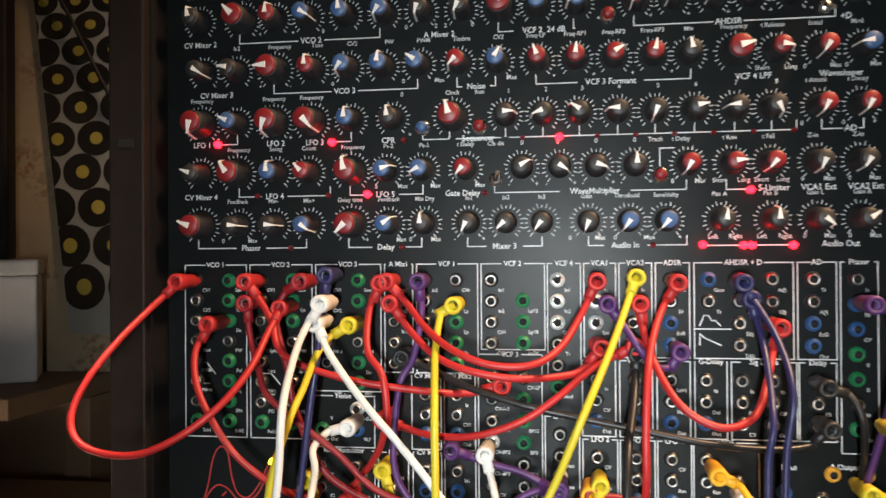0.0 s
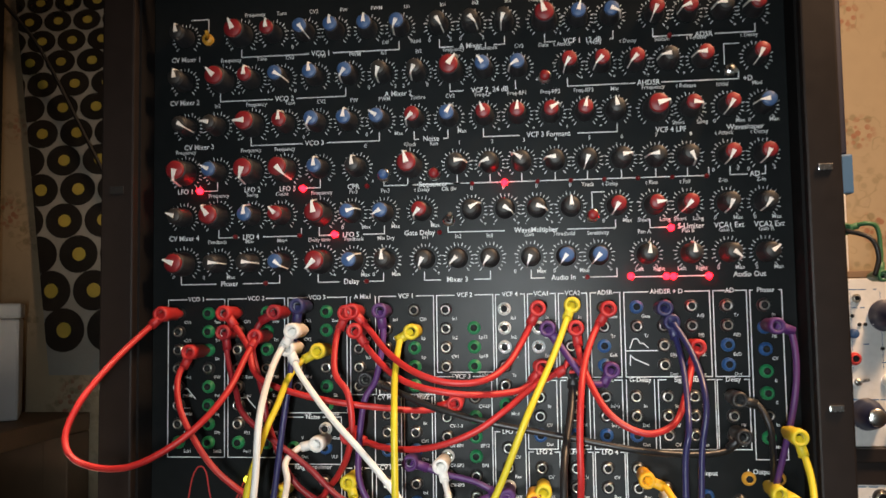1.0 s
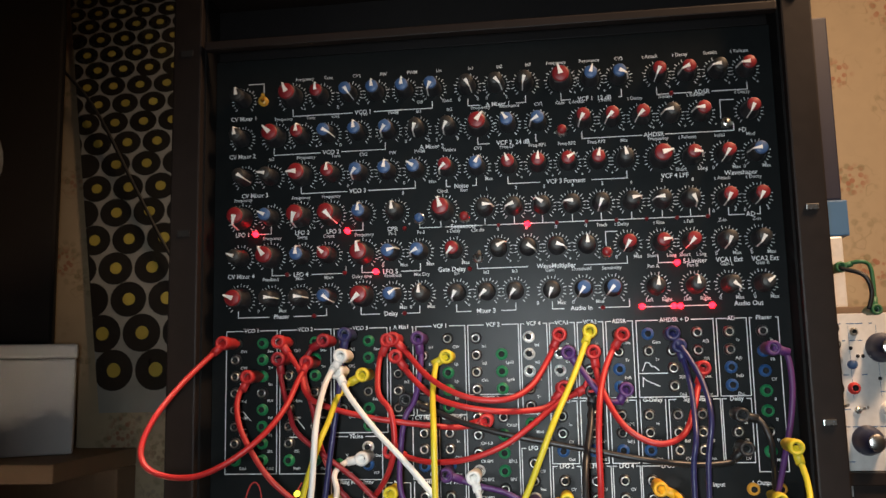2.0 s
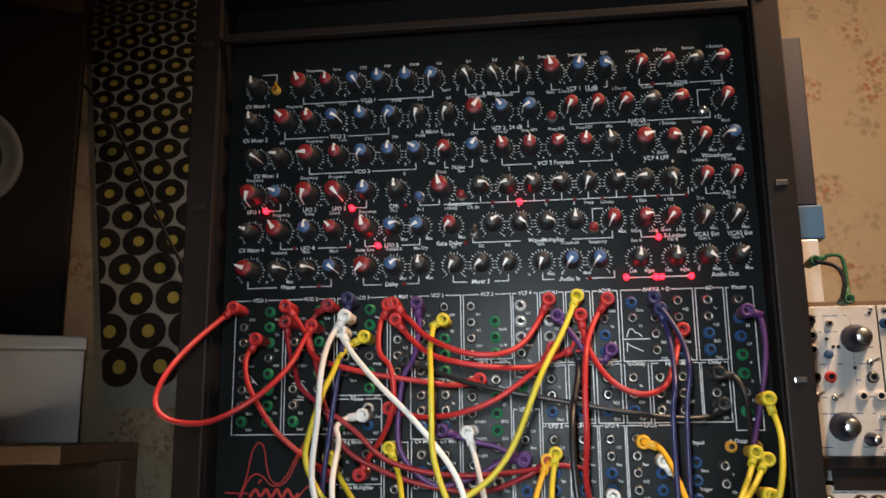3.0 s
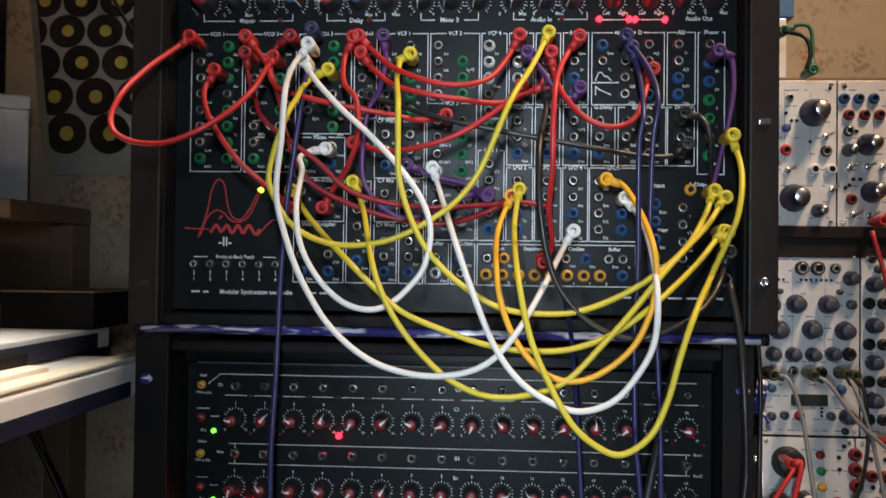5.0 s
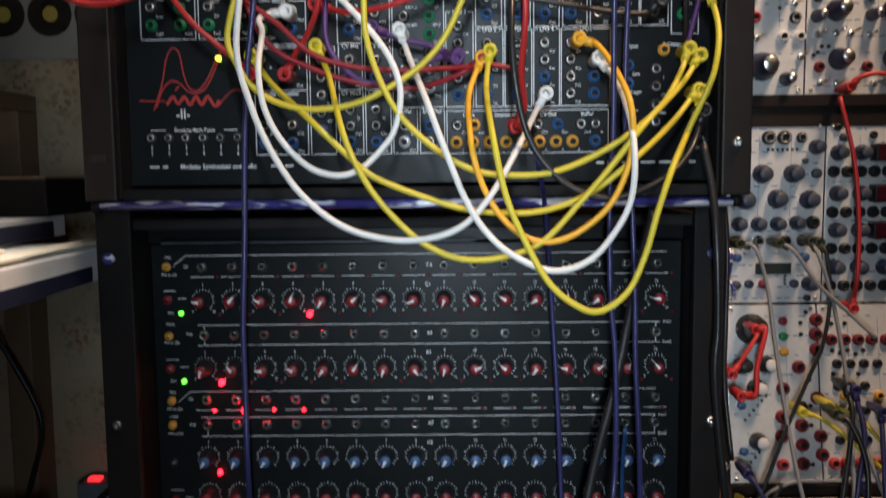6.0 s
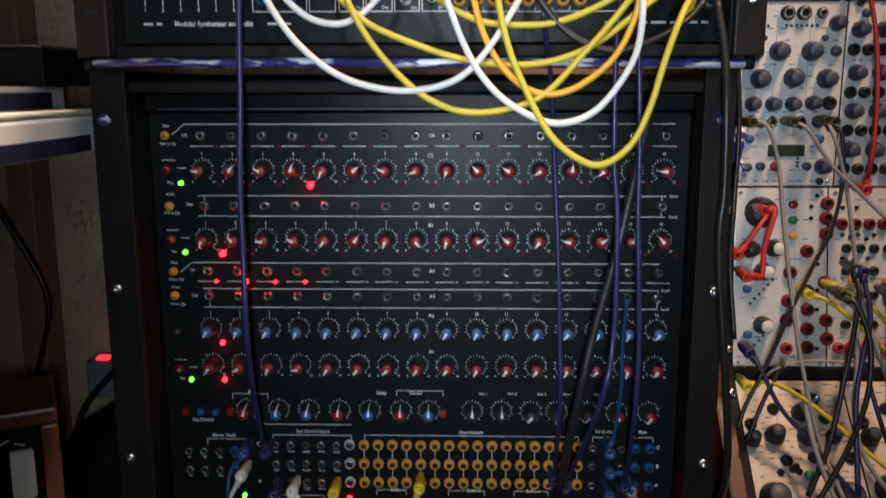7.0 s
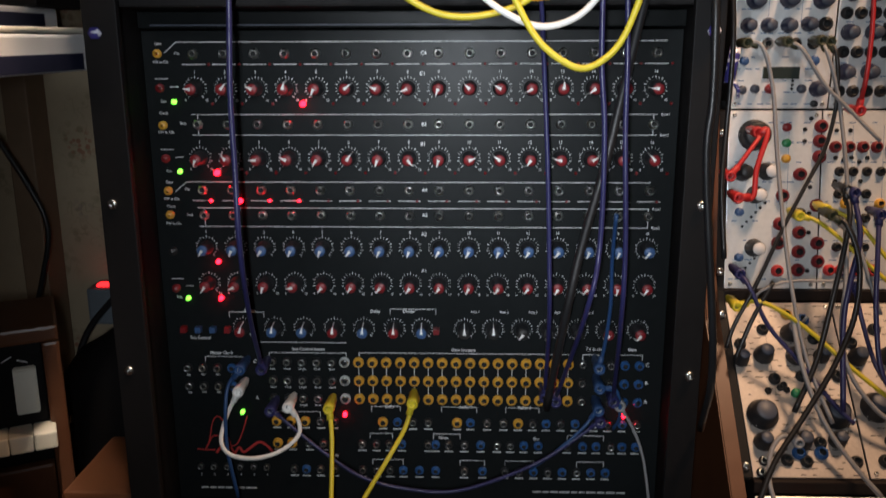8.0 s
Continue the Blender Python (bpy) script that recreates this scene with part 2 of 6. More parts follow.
def mesh_of(name, bm, mats):
    me = bpy.data.meshes.new(name)
    bm.to_mesh(me)
    bm.free()
    for one in mats:
        me.materials.append(one)
    return me


def spline(points, steps):
    """A smooth line through the points."""
    P = [Vector(p) for p in points]
    P = [2 * P[0] - P[1]] + P + [2 * P[-1] - P[-2]]
    out = []
    for i in range(1, len(P) - 2):
        a, b, c, d = P[i - 1:i + 3]
        for k in range(steps):
            t = k / steps
            out.append(0.5 * (2 * b + (c - a) * t + (2 * a - 5 * b + 4 * c - d) * t * t + (3 * b - a - 3 * c + d) * t ** 3))
    out.append(P[-2])
    return out


def sweep(line, r, n=9, bm=None):
    """A round sleeve of radius r along a line."""
    bm = bm or bmesh.new()
    side = None
    rings = []
    for i, p in enumerate(line):
        way = (line[min(i + 1, len(line) - 1)] - line[max(i - 1, 0)]).normalized()
        side = (side - way * side.dot(way)) if side else way.orthogonal()
        side.normalize()
        up = way.cross(side)
        rings.append([bm.verts.new(p + r * (math.cos(2 * math.pi * k / n) * side + math.sin(2 * math.pi * k / n) * up)) for k in range(n)])
    for a, b in zip(rings, rings[1:]):
        for k in range(n):
            f = bm.faces.new((a[k], a[(k + 1) % n], b[(k + 1) % n], b[k]))
            f.smooth = True
    bm.faces.new(rings[0][::-1])
    bm.faces.new(rings[-1])
    bmesh.ops.recalc_face_normals(bm, faces=bm.faces)
    return bm


def strip(bm, x0, z0, x1, z1, w, y=0.0):
    """A printed line on a panel that lies in x and z, 0.15 mm thick."""
    d = Vector((x1 - x0, 0, z1 - z0))
    d.normalize()
    s = Vector((-d.z, 0, d.x)) * w / 2
    a, b = Vector((x0, y, z0)) - d * w / 2, Vector((x1, y, z1)) + d * w / 2
    lo = [bm.verts.new(p) for p in (a - s, b - s, b + s, a + s)]
    hi = [bm.verts.new(p + Vector((0, -0.00015, 0))) for p in (a - s, b - s, b + s, a + s)]
    bm.faces.new(hi)
    for i in range(4):
        j = (i + 1) % 4
        bm.faces.new((lo[i], lo[j], hi[j], hi[i]))
    return bm


LETTERS = {}


def letters(text):
    """The mesh of a word in the built-in font, one unit high, centred, facing -y."""
    if text not in LETTERS:
        cu = bpy.data.curves.new("word", "FONT")
        cu.body, cu.size, cu.resolution_u, cu.align_x, cu.align_y, cu.offset = text, 1.0, 2, "CENTER", "CENTER", 0.012
        ob = bpy.data.objects.new("word", cu)
        scene.collection.objects.link(ob)
        bpy.context.view_layer.update()
        me = bpy.data.meshes.new_from_object(ob.evaluated_get(bpy.context.evaluated_depsgraph_get()))
        bpy.data.objects.remove(ob)
        me.transform(Matrix.Rotation(radians(90), 4, "X"))
        LETTERS[text] = me
    return LETTERS[text]


WORDS = {}


def word(text, x, z, size, parent, y=-0.0002, mat="print"):
    key = (text, mat)
    if key not in WORDS:
        me = letters(text).copy()
        me.materials.clear()
        me.materials.append(M[mat])
        WORDS[key] = me
    ob = part("printed_word", WORDS[key], None, parent)
    ob.location, ob.scale = (x, y, z), (size * 0.92, size, size * 0.98)
    return ob


# ---- shared pieces of the instruments ----
def knob_meshes(r, h):
    body = lathe([(r * 1.12, 0.0012), (r * 1.12, 0.003), (r * 1.0, 0.0045), (r * 0.94, h - 0.0015), (r * 0.86, h - 0.0004), (0, h - 0.0004)], 22)
    top = lathe([(r * 0.8, h - 0.0005), (r * 0.8, h + 0.001), (r * 0.66, h + 0.0016), (0, h + 0.0019)], 20)
    wing = bmesh.new()
    w0, w1 = r * 0.24, r * 0.06
    pts = [(-w0, h + 0.0014, -r * 0.05), (w0, h + 0.0014, -r * 0.05), (w1, h + 0.0006, r * 1.0), (-w1, h + 0.0006, r * 1.0),
           (-w1, 0.006, r * 1.3), (w1, 0.006, r * 1.3)]
    top_v = [wing.verts.new((x, -o - 0.0011, z)) for x, o, z in pts]
    low_v = [wing.verts.new((x, -o + 0.0016, z - 0.0006)) for x, o, z in pts]
    wing.faces.new(top_v[:4])
    wing.faces.new((top_v[3], top_v[2], top_v[5], top_v[4]))
    for a, b in ((0, 1), (1, 2), (2, 5), (5, 4), (4, 3), (3, 0)):
        wing.faces.new((top_v[a], top_v[b], low_v[b], low_v[a]))
    bmesh.ops.recalc_face_normals(wing, faces=wing.faces)
    return body, top, wing


KNOBS = {}
for size, r, h in (("large", 0.0080, 0.0185), ("small", 0.0062, 0.0175), ("seq", 0.0060, 0.0150)):
    body, top, wing = knob_meshes(r, h)
    KNOBS[size] = mesh_of("knob", body, [M["knob"]]), {}, mesh_of("pointer", wing, [M["pointer"]])
    plain = mesh_of("cap", top, [M["k"]])
    for c in "krb":
        KNOBS[size][1][c] = plain.copy()
        KNOBS[size][1][c].materials.clear()
        KNOBS[size][1][c].materials.append(M[c])


DIALS = {"large": (0.0105, 0.0130, 21), "small": (0.0088, 0.0114, 19), "seq": (0.0085, 0.0109, 17)}
TICKS = collections.defaultdict(lambda: ([], []))


def dial_ticks(parent, x, z, size):
    """Notes the printed marks round one knob; dial_marks() links them all."""
    verts, faces = TICKS[parent.name]
    r0, r1, n = DIALS[size]
    for i in range(n):
        a = radians(-140 + 280 * i / (n - 1))
        out = r1 if i % 2 == 0 else (r0 * 0.4 + r1 * 0.6)
        sx, cz = math.sin(a), math.cos(a)
        k = len(verts)
        for y in (-0.0002, -0.00035):
            for r, w in ((r0, -1), (out, -1), (out, 1), (r0, 1)):
                verts.append((x + r * sx + w * 0.00026 * cz, y, z + r * cz - w * 0.00026 * sx))
        faces.append((k + 4, k + 7, k + 6, k + 5))
        for q in range(4):
            faces.append((k + q, k + (q + 1) % 4, k + 4 + (q + 1) % 4, k + 4 + q))


def dial_marks(parent):
    verts, faces = TICKS[parent.name]
    me = bpy.data.meshes.new("dial_print")
    me.from_pydata(verts, [], faces)
    me.materials.append(M["tick"])
    tagged(part("dial_print", me, None, parent, "pale printed dial marks round the knobs"), kind="stuff")


def knob(parent, x, z, size, colour, turn):
    body, caps, wing = KNOBS[size]
    ob = part("knob", body, None, parent)
    ob.location, ob.rotation_euler = (x, 0, z), (0, radians(turn), 0)
    part("cap", caps[colour], None, ob, {"k": "black cap", "r": "red cap", "b": "blue cap"}[colour])
    part("pointer", wing, None, ob, "white pointer fin")
    dial_ticks(parent, x, z, size)


def jack_mesh(kind, r=0.0046):
    metal = kind in "kwm"
    bm = lathe([(r, 0.0), (r, 0.0014), (r * 0.92, 0.0026), (r * 0.74, 0.0028), (r * 0.72, 0.0036), (r * 0.62, 0.0043), (r * 0.50, 0.0038), (r * 0.44, 0.0007), (0, 0.0006)],
               16, mats=[0, 0, 0, 1, 1, 1, 2, 2])
    return mesh_of("jack", bm, [M["jack_" + kind], M["jack_m" if kind in "km" else "metal"] if metal else M["jack_" + kind], M["hole"]])


JACKS = {k: jack_mesh(k) for k in "kgbwrymodv"}


def jack(parent, x, z, kind, size=1.0):
    ob = part("jack", JACKS[kind], None, parent)
    ob.location, ob.scale = (x, 0, z), (size, size, size)
    return ob


LED = {}
for state, key in (("on", "led_red"), ("off", "led_dim"), ("green", "led_green"), ("amber", "led_amber")):
    LED[state] = mesh_of("indicator_lamp", lathe([(0.0016, 0), (0.0016, 0.0008), (0.0014, 0.0024), (0.0007, 0.0032), (0, 0.0034)], 12), [M[key]])


def led(parent, x, z, state="off", size=1.0):
    ob = part("indicator_lamp", LED[state], None, parent, {"on": "lit red lamp", "off": "unlit red lamp", "green": "lit green lamp", "amber": "lit yellow lamp"}[state])
    ob.location, ob.scale = (x, 0, z), (size * (1.1 if state == "off" else 1.4),) * 3
    return ob


def plug_meshes(mat):
    body = lathe([(0.0030, 0.002), (0.0034, 0.006), (0.0046, 0.010), (0.0046, 0.022), (0.0052, 0.0235), (0.0054, 0.032), (0.0048, 0.0338), (0.0031, 0.0338),
                  (0.0029, 0.030), (0.0021, 0.0298), (0.0019, 0.022), (0, 0.0215)], 16, mats=[0, 0, 0, 0, 0, 0, 0, 0, 1, 2, 2])
    return mesh_of("plug", body, [mat, M["metal"], M["hole"]])


PLUGS = {}


def plug(parent, at, colour, wall):
    """A stacking banana plug that reaches from its socket in the panel at y = wall out to the cable."""
    if colour not in PLUGS:
        PLUGS[colour] = plug_meshes(M[colour])
    ob = part("plug", PLUGS[colour], None, parent)
    ob.location = (at[0], at[1] + 0.027, at[2])
    return ob


CABLE_WORDS = {"red": "glossy red", "dark_red": "dark red", "white": "white", "yellow": "bright yellow", "orange": "amber yellow", "navy": "dark navy blue",
               "black": "black", "purple": "dark purple", "blue": "blue", "grey": "grey", "green": "dark green"}


def patch_cable(colour, points, mm, first, last, plug_colour=""):
    """A hanging lead; first and last tell whether that end carries a plug."""
    top = empty("patch_cable", points[0])
    tagged(top, CABLE_WORDS[colour] + " patch cable hanging from plugs in the synthesizer sockets", "cable", "patch cables")
    local = [Vector(p) - Vector(points[0]) for p in points]
    part("sleeve", sweep(spline(local, 6), mm / 1000), M[colour], top)
    for use, i, k in ((first, 0, 1), (last, -1, -2)):
        if use:
            plug(top, local[i], plug_colour or colour, 0)
            way = (local[k] - local[i]).normalized()
            part("strain_relief", sweep([local[i], local[i] + way * 0.005, local[i] + way * 0.012], mm / 1000 * 1.5, 10), M[plug_colour or colour], top)
    return top


# ---- the room ----
def structure(name, bm, mat, label):
    return tagged(part(name, bm, mat), label, name.split("_")[0], kind="structure")


structure("wall_north", box(-1.7, 1.9, 0.90, 1.0, 0, 2.45), M["wallpaper"], "cream floral wallpaper on the wall behind the instruments")
structure("wall_south", box(-1.7, 1.9, -2.4, -2.3, 0, 2.45), M["wallpaper"], "cream floral wallpaper on the wall facing the instruments")
structure("wall_west", box(-1.8, -1.7, -2.4, 1.0, 0, 2.45), M["wallpaper"], "cream floral wallpaper on a side wall")
structure("wall_east", box(1.9, 2.0, -2.4, 1.0, 0, 2.45), M["wallpaper"], "cream floral wallpaper on a side wall")
structure("floor", box(-1.8, 2.0, -2.4, 1.0, -0.1, 0), M["floor"], "dark stained floorboards in the dim room")
structure("ceiling", box(-1.8, 2.0, -2.4, 1.0, 2.45, 2.55), M["ceiling"], "plain cream painted ceiling of the room")


def rebase(ob, z):
    """Moves a thing's origin to its base."""
    ob.location.z += z
    for child in ob.children:
        child.location.z -= z
    return ob


# ---- the large patch synthesizer ----
synth = tagged(empty("synthesizer", (0, 0.55, 0)), "black modular patch synthesizer with red and blue knobs in a rack", "synthesizer")
part("front_panel", box(-0.2245, 0.2225, 0, 0.003, 1.197, 1.646, 0.0006), M["panel"], synth, "black lacquered front panel with white print")
for side, x0, x1 in (("left", -0.2505, -0.2265), ("right", 0.2245, 0.2465)):
    part("rack_rail", box(x0, x1, -0.027, 0.012, 1.186, 1.715, 0.0015), M["rail"], synth, "brown black rack rail with screw slots")
    inner = x1 if side == "left" else x0
    part("case_side", box(inner - 0.0018, inner + 0.0018, -0.02, 0.16, 1.188, 1.712), M["rack"], synth)
part("case_back", box(-0.2465, 0.2425, 0.15, 0.158, 1.192, 1.708), M["rack"], synth)
part("case_bottom", box(-0.2245, 0.2225, -0.02, 0.148, 1.186, 1.1945, 0.001), M["rack"], synth)
part("case_top", box(-0.2245, 0.2225, -0.026, 0.148, 1.694, 1.712, 0.002), M["rail"], synth)
part("top_lip", box(-0.2235, 0.2215, -0.0285, -0.020, 1.6465, 1.6535, 0.001), M["rail"], synth, "worn brown black lip")
part("blank_strip", box(-0.2242, 0.2222, 0.004, 0.0065, 1.648, 1.692, 0.0006), M["rack"], synth, "blank black filler strip above the panel")
SCREW = mesh_of("rack_screw", lathe([(0.0042, 0), (0.0042, 0.0012), (0.003, 0.0026), (0.0012, 0.0028), (0.001, 0.0016), (0, 0.0015)], 14), [M["metal"]])
HOLE = mesh_of("rack_slot", box(-0.0050, 0.0050, -0.0004, 0.0002, -0.0026, 0.0026, 0.0002), [M["hole"]])
SLOT = mesh_of("rack_slot", box(-0.0045, 0.0045, -0.0014, 0.0002, -0.0022, 0.0022, 0.0006), [M["metal"]])
for x, z, me in ((0.2355, 1.497, SLOT), (0.2355, 1.345, SLOT), (-0.2385, 1.497, HOLE), (-0.2385, 1.218, HOLE), (0.2355, 1.225, SCREW), (0.2355, 1.66, SCREW), (-0.2385, 1.645, HOLE)):
    ob = part(me.name.split(".")[0], me, None, synth)
    ob.location = (x, -0.0272, z)


def knob_row(z, text):
    """One row of knobs: colour letter (capital for the large size), place in millimetres and turn of the pointer."""
    for item in text.split():
        c, rest = item[0], item[1:]
        x, turn = rest.split(":")
        knob(synth, int(x) / 1000, z, "large" if c.isupper() else "small", c.lower(), float(turn))


knob_row(1.6111, "k-200:-10 R-158:-25 r-134:-3 b-110:145 b-88:-5 b-64:0 b-41:205 k-13:150 k10:140 k33:195 R61:-15 b84:15 b106:115 r136:205 r158:250 k181:265 r202:270")
knob_row(1.5781, "k-201:-10 R-172:-45 r-150:0 b-128:120 b-103:-5 b-78:215 k-54:195 k-29:205 R-5:35 b18:-35 b42:240 r77:210 r99:225 r122:225 k144:265 r167:270 r203:205")
knob_row(1.5448, "k-198:125 k-176:280 R-150:-90 r-125:0 b-102:215 b-79:5 b-56:-55 r-31:225 b-7:30 r18:-20 r41:5 r64:60 r87:10 k108:-10 R135:75 r158:100 r183:210 b206:265")
knob_row(1.5114, "R-200:190 b-176:-65 R-151:195 R-126:140 b-100:0 k-73:-5 R-35:-15 k-2:90 k21:250 k43:-55 k66:270 k88:200 k111:80 k134:265 k155:155 r182:205 r205:205")
knob_row(1.4790, "k-201:-70 R-176:-35 b-150:0 r-128:-45 R-100:-10 b-77:75 b-54:240 r-27:220 k8:60 k31:125 k53:110 k76:0 r107:210 r132:85 r154:220 k180:200 k204:210")
knob_row(1.4455, "R-201:-70 k-175:95 k-151:95 b-128:130 R-100:225 b-76:55 k-53:0 k-25:205 k-2:225 k20:215 k48:200 b72:215 b94:220 k126:5 k155:0 k180:130 k204:55")

LINE = 0.00062
lines = bmesh.new()


def title(text, x, z, x0=0, x1=0):
    """A group's name, and the bracket under the knobs that it stands in."""
    word(text, x, z, 0.0052, synth)
    half = len(text) * 0.0014 + 0.002
    for a, b in ((x0, min(x - half, x1)), (x1, max(x + half, x0))):
        if a:
            one = strip(bmesh.new(), a, z, b, z, LINE)
            part("printed_bracket", strip(one, a, z, a, z + 0.0055, LINE), M["print"], synth)


def titles(z, *items):
    for text, x, x0, x1 in items:
        title(text, x / 1000, z, x0 / 1000, x1 / 1000)


titles(1.5955, ("CV Mixer 1", -200, 0, 0), ("VCO 1", -99, -158, -42), ("A Mixer 1", 11, -13, 33), ("VCF 1  12 dB", 87, 61, 108), ("ADSR", 169, 135, 203))
titles(1.5635, ("CV Mixer 2", -201, 0, 0), ("VCO 2", -126, -174, -81), ("A Mixer 2", -43, 0, 0), ("VCF 2  24 dB", 22, -6, 40), ("AHDSR", 131, 76, 191), ("+D", 197, 0, 0))
titles(1.5303, ("CV Mixer 3", -190, 0, 0), ("VCO 3", -104, -151, -57), ("Noise", -20, -32, -8), ("VCF 3 Formant", 62, 17, 109), ("VCF 4 LPF", 145, 0, 0), ("Waveshaper", 194, 0, 0))
titles(1.4980, ("LFO 1", -200, 0, 0), ("LFO 2", -150, 0, 0), ("LFO 3", -124, 0, 0), ("CPR", -76, 0, -54), ("Sequencer", -19, -37, 169), ("AD", 199, 183, 206))
titles(1.4640, ("CV Mixer 4", -201, 0, 0), ("LFO 4", -151, -175, -114), ("LFO 5", -78, -101, -54), ("Gate Delay", -29, 0, 0), ("WaveMultiplier", 52, -9, 106),
       ("S-Limiter", 156, 0, 0), ("VCA1 Ext", 181, 0, 0), ("VCA2 Ext", 207, 0, 0))
titles(1.4308, ("Phaser", -167, -203, -130), ("Delay", -78, -102, -55), ("Mixer 3", -3, -26, 20), ("Audio In", 70, 48, 106), ("Audio Out", 193, 0, 0))
strip(lines, 0.117, 1.4303, 0.166, 1.4303, LINE)
for x in (-0.186, -0.110):
    strip(lines, x, 1.4982, x + 0.010, 1.4982, LINE)
    strip(lines, x + 0.010, 1.4982, x + 0.010, 1.504, LINE)
for x in (-0.002, 0.021, 0.043, 0.066, 0.088, 0.111, 0.134, 0.155):
    strip(lines, x, 1.498, x, 1.5035, LINE)
for x0, x1 in ((0.129, 0.140),):
    strip(lines, x0, 1.4635, x1, 1.4635, LINE)
    strip(lines, x0, 1.4635, x0, 1.469, LINE)
strip(lines, -0.196, 1.625, -0.183, 1.625, LINE)
strip(lines, -0.183, 1.625, -0.183, 1.614, LINE)
strip(lines, 0.0906, 1.478, 0.0906, 1.489, LINE)
strip(lines, 0.0906, 1.489, 0.099, 1.489, LINE)
strip(lines, 0.182, 1.574, 0.182, 1.588, LINE)
strip(lines, 0.182, 1.588, 0.192, 1.588, LINE)


def small_words(z, text):
    for item in text.split():
        x, w = item.split(":")
        word(w.replace("_", " "), int(x) / 1000, z, 0.0040, synth, mat="tick")


small_words(1.6265, "-148:Frequency -128:Tune -104:CV2 -82:PW -58:PWM -36:Lin -10:In1 13:In2 36:In3 58:Frequency 84:Resonance 107:CV2 131:t_Attack 154:t_Decay 177:Sustain 199:t_Release")
small_words(1.5935, "-166:Frequency -143:Tune -122:CV2 -98:PW -74:PWM -53:In1 -28:In2 -3:Frequency 20:Resonance 43:CV2 60:Gate 73:t_Attack 95:t_Hold 118:t_Decay 141:Sustain 164:t_Release 199:t_Decay")
small_words(1.5602, "-176:In2 -147:Frequency -122:Tune -99:CV2 -75:PW -53:PWM -29:Timbre -6:CV2 17:Freq-LP 41:Freq-RP1 64:Freq-RP2 87:Freq-RP3 108:Mix 134:Frequency 156:t_Release 180:Initial 203:Mod")
small_words(1.5268, "-200:Frequency -151:Frequency -126:Frequency -67:0 -35:Clock -18:Run 0:1 23:2 45:3 67:4 90:5 112:6 135:7 158:8 180:t_Attack 203:t_Decay")
small_words(1.4944, "-175:Frequency -150:Swing -128:Count -99:Frequency -76:Ps-2 -53:Ps-3 -27:t_Delay -8:Clk_div 8:0 30:0 53:0 76:0 88:Track 103:t_Delay 131:t_Rise 153:t_Fall 178:Z-in 203:Z-in")
small_words(1.4609, "-176:Feedback -152:Mix- -128:Mix+ -101:Delay_time -76:Feedback -53:Mix_Dry -25:In1 -2:In2 20:In3 47:Gain 71:Threshold 94:Sensitivity 125:Pan_A 154:Pan_B 179:Gain_L 205:Gain_R")
small_words(1.4355, "-186:0 -166:Max -90:+ -68:Max -46:Max -62:0 -34:- -16:+ 37:0 55:Max 64:0 84:Max 87:- 102:+ 121:Left 134:Right 149:Left 162:Right 173:0 187:Max 198:0 212:Max")
small_words(1.4690, "-67:Max -84:0 -46:Max -18:Max 0:- 17:+ 23:- 40:+ 45:- 63:+ 68:- 85:+ 98:0 114:Max 125:Short 139:Long 149:Short 161:Long 172:0 187:Max 198:0 212:Max")
small_words(1.5015, "-189:+ -140:+ -62:+ -25:+ 172:0 188:+ 195:0 212:+")
small_words(1.5350, "-160:+ -140:- -112:0 -66:0 -43:Max 2:Max 28:+ 52:+ 75:+ 98:+ 150:Short 166:Long 174:0 191:Max 197:0 213:Max")
small_words(1.5690, "-160:+ -138:+ -118:0 -64:0 -45:2 -22:0 -39:2 55:+ 86:+ 108:+ 131:+ 155:+ 178:+")
small_words(1.6010, "-148:+ -120:0 -52:Off -30:Rand -20:0 -5:2 2:0 18:2 72:+ 95:+ 145:+ 168:+ 190:+ 211:+")

for x, z, state in ((-188.9, 1.4982, "on"), (-112.5, 1.4978, "on"), (-162.2, 1.4645, "off"), (-115, 1.4642, "off"), (-89.6, 1.4644, "on"), (31, 1.4975, "on"),
                    (142.8, 1.4631, "on"), (115.2, 1.4308, "on"), (138.6, 1.4303, "on"), (143.3, 1.4302, "on"), (166.5, 1.4301, "on"), (145.9, 1.5955, "off"),
                    (-66, 1.4980, "off"), (-15, 1.4640, "off"), (-67, 1.4308, "off"), (-140, 1.4308, "off"), (86, 1.4308, "off")):
    led(synth, x / 1000, z, state)
for i in range(8):
    if i != 1:
        led(synth, 0.0085 + 0.0227 * i, 1.4976, "off", 0.9)
led(synth, -0.1535, 1.2937, "amber")
for x, z, k in ((60.5, 1.5704, "r"), (-53.7, 1.5053, "b"), (-17.9, 1.5051, "r"), (90.6, 1.4729, "r")):
    ob = part("push_button", mesh_of("push_button", lathe([(0.0048, 0), (0.0048, 0.003), (0.0038, 0.0042), (0.0034, 0.0042), (0.0034, 0.0075), (0.0026, 0.0086), (0, 0.0088)], 16,
              mats=[0, 0, 0, 1, 1, 1]), [M["metal"], M[k]]), None, synth, "push button in a nickel collar")
    ob.location = (x / 1000, 0, z)
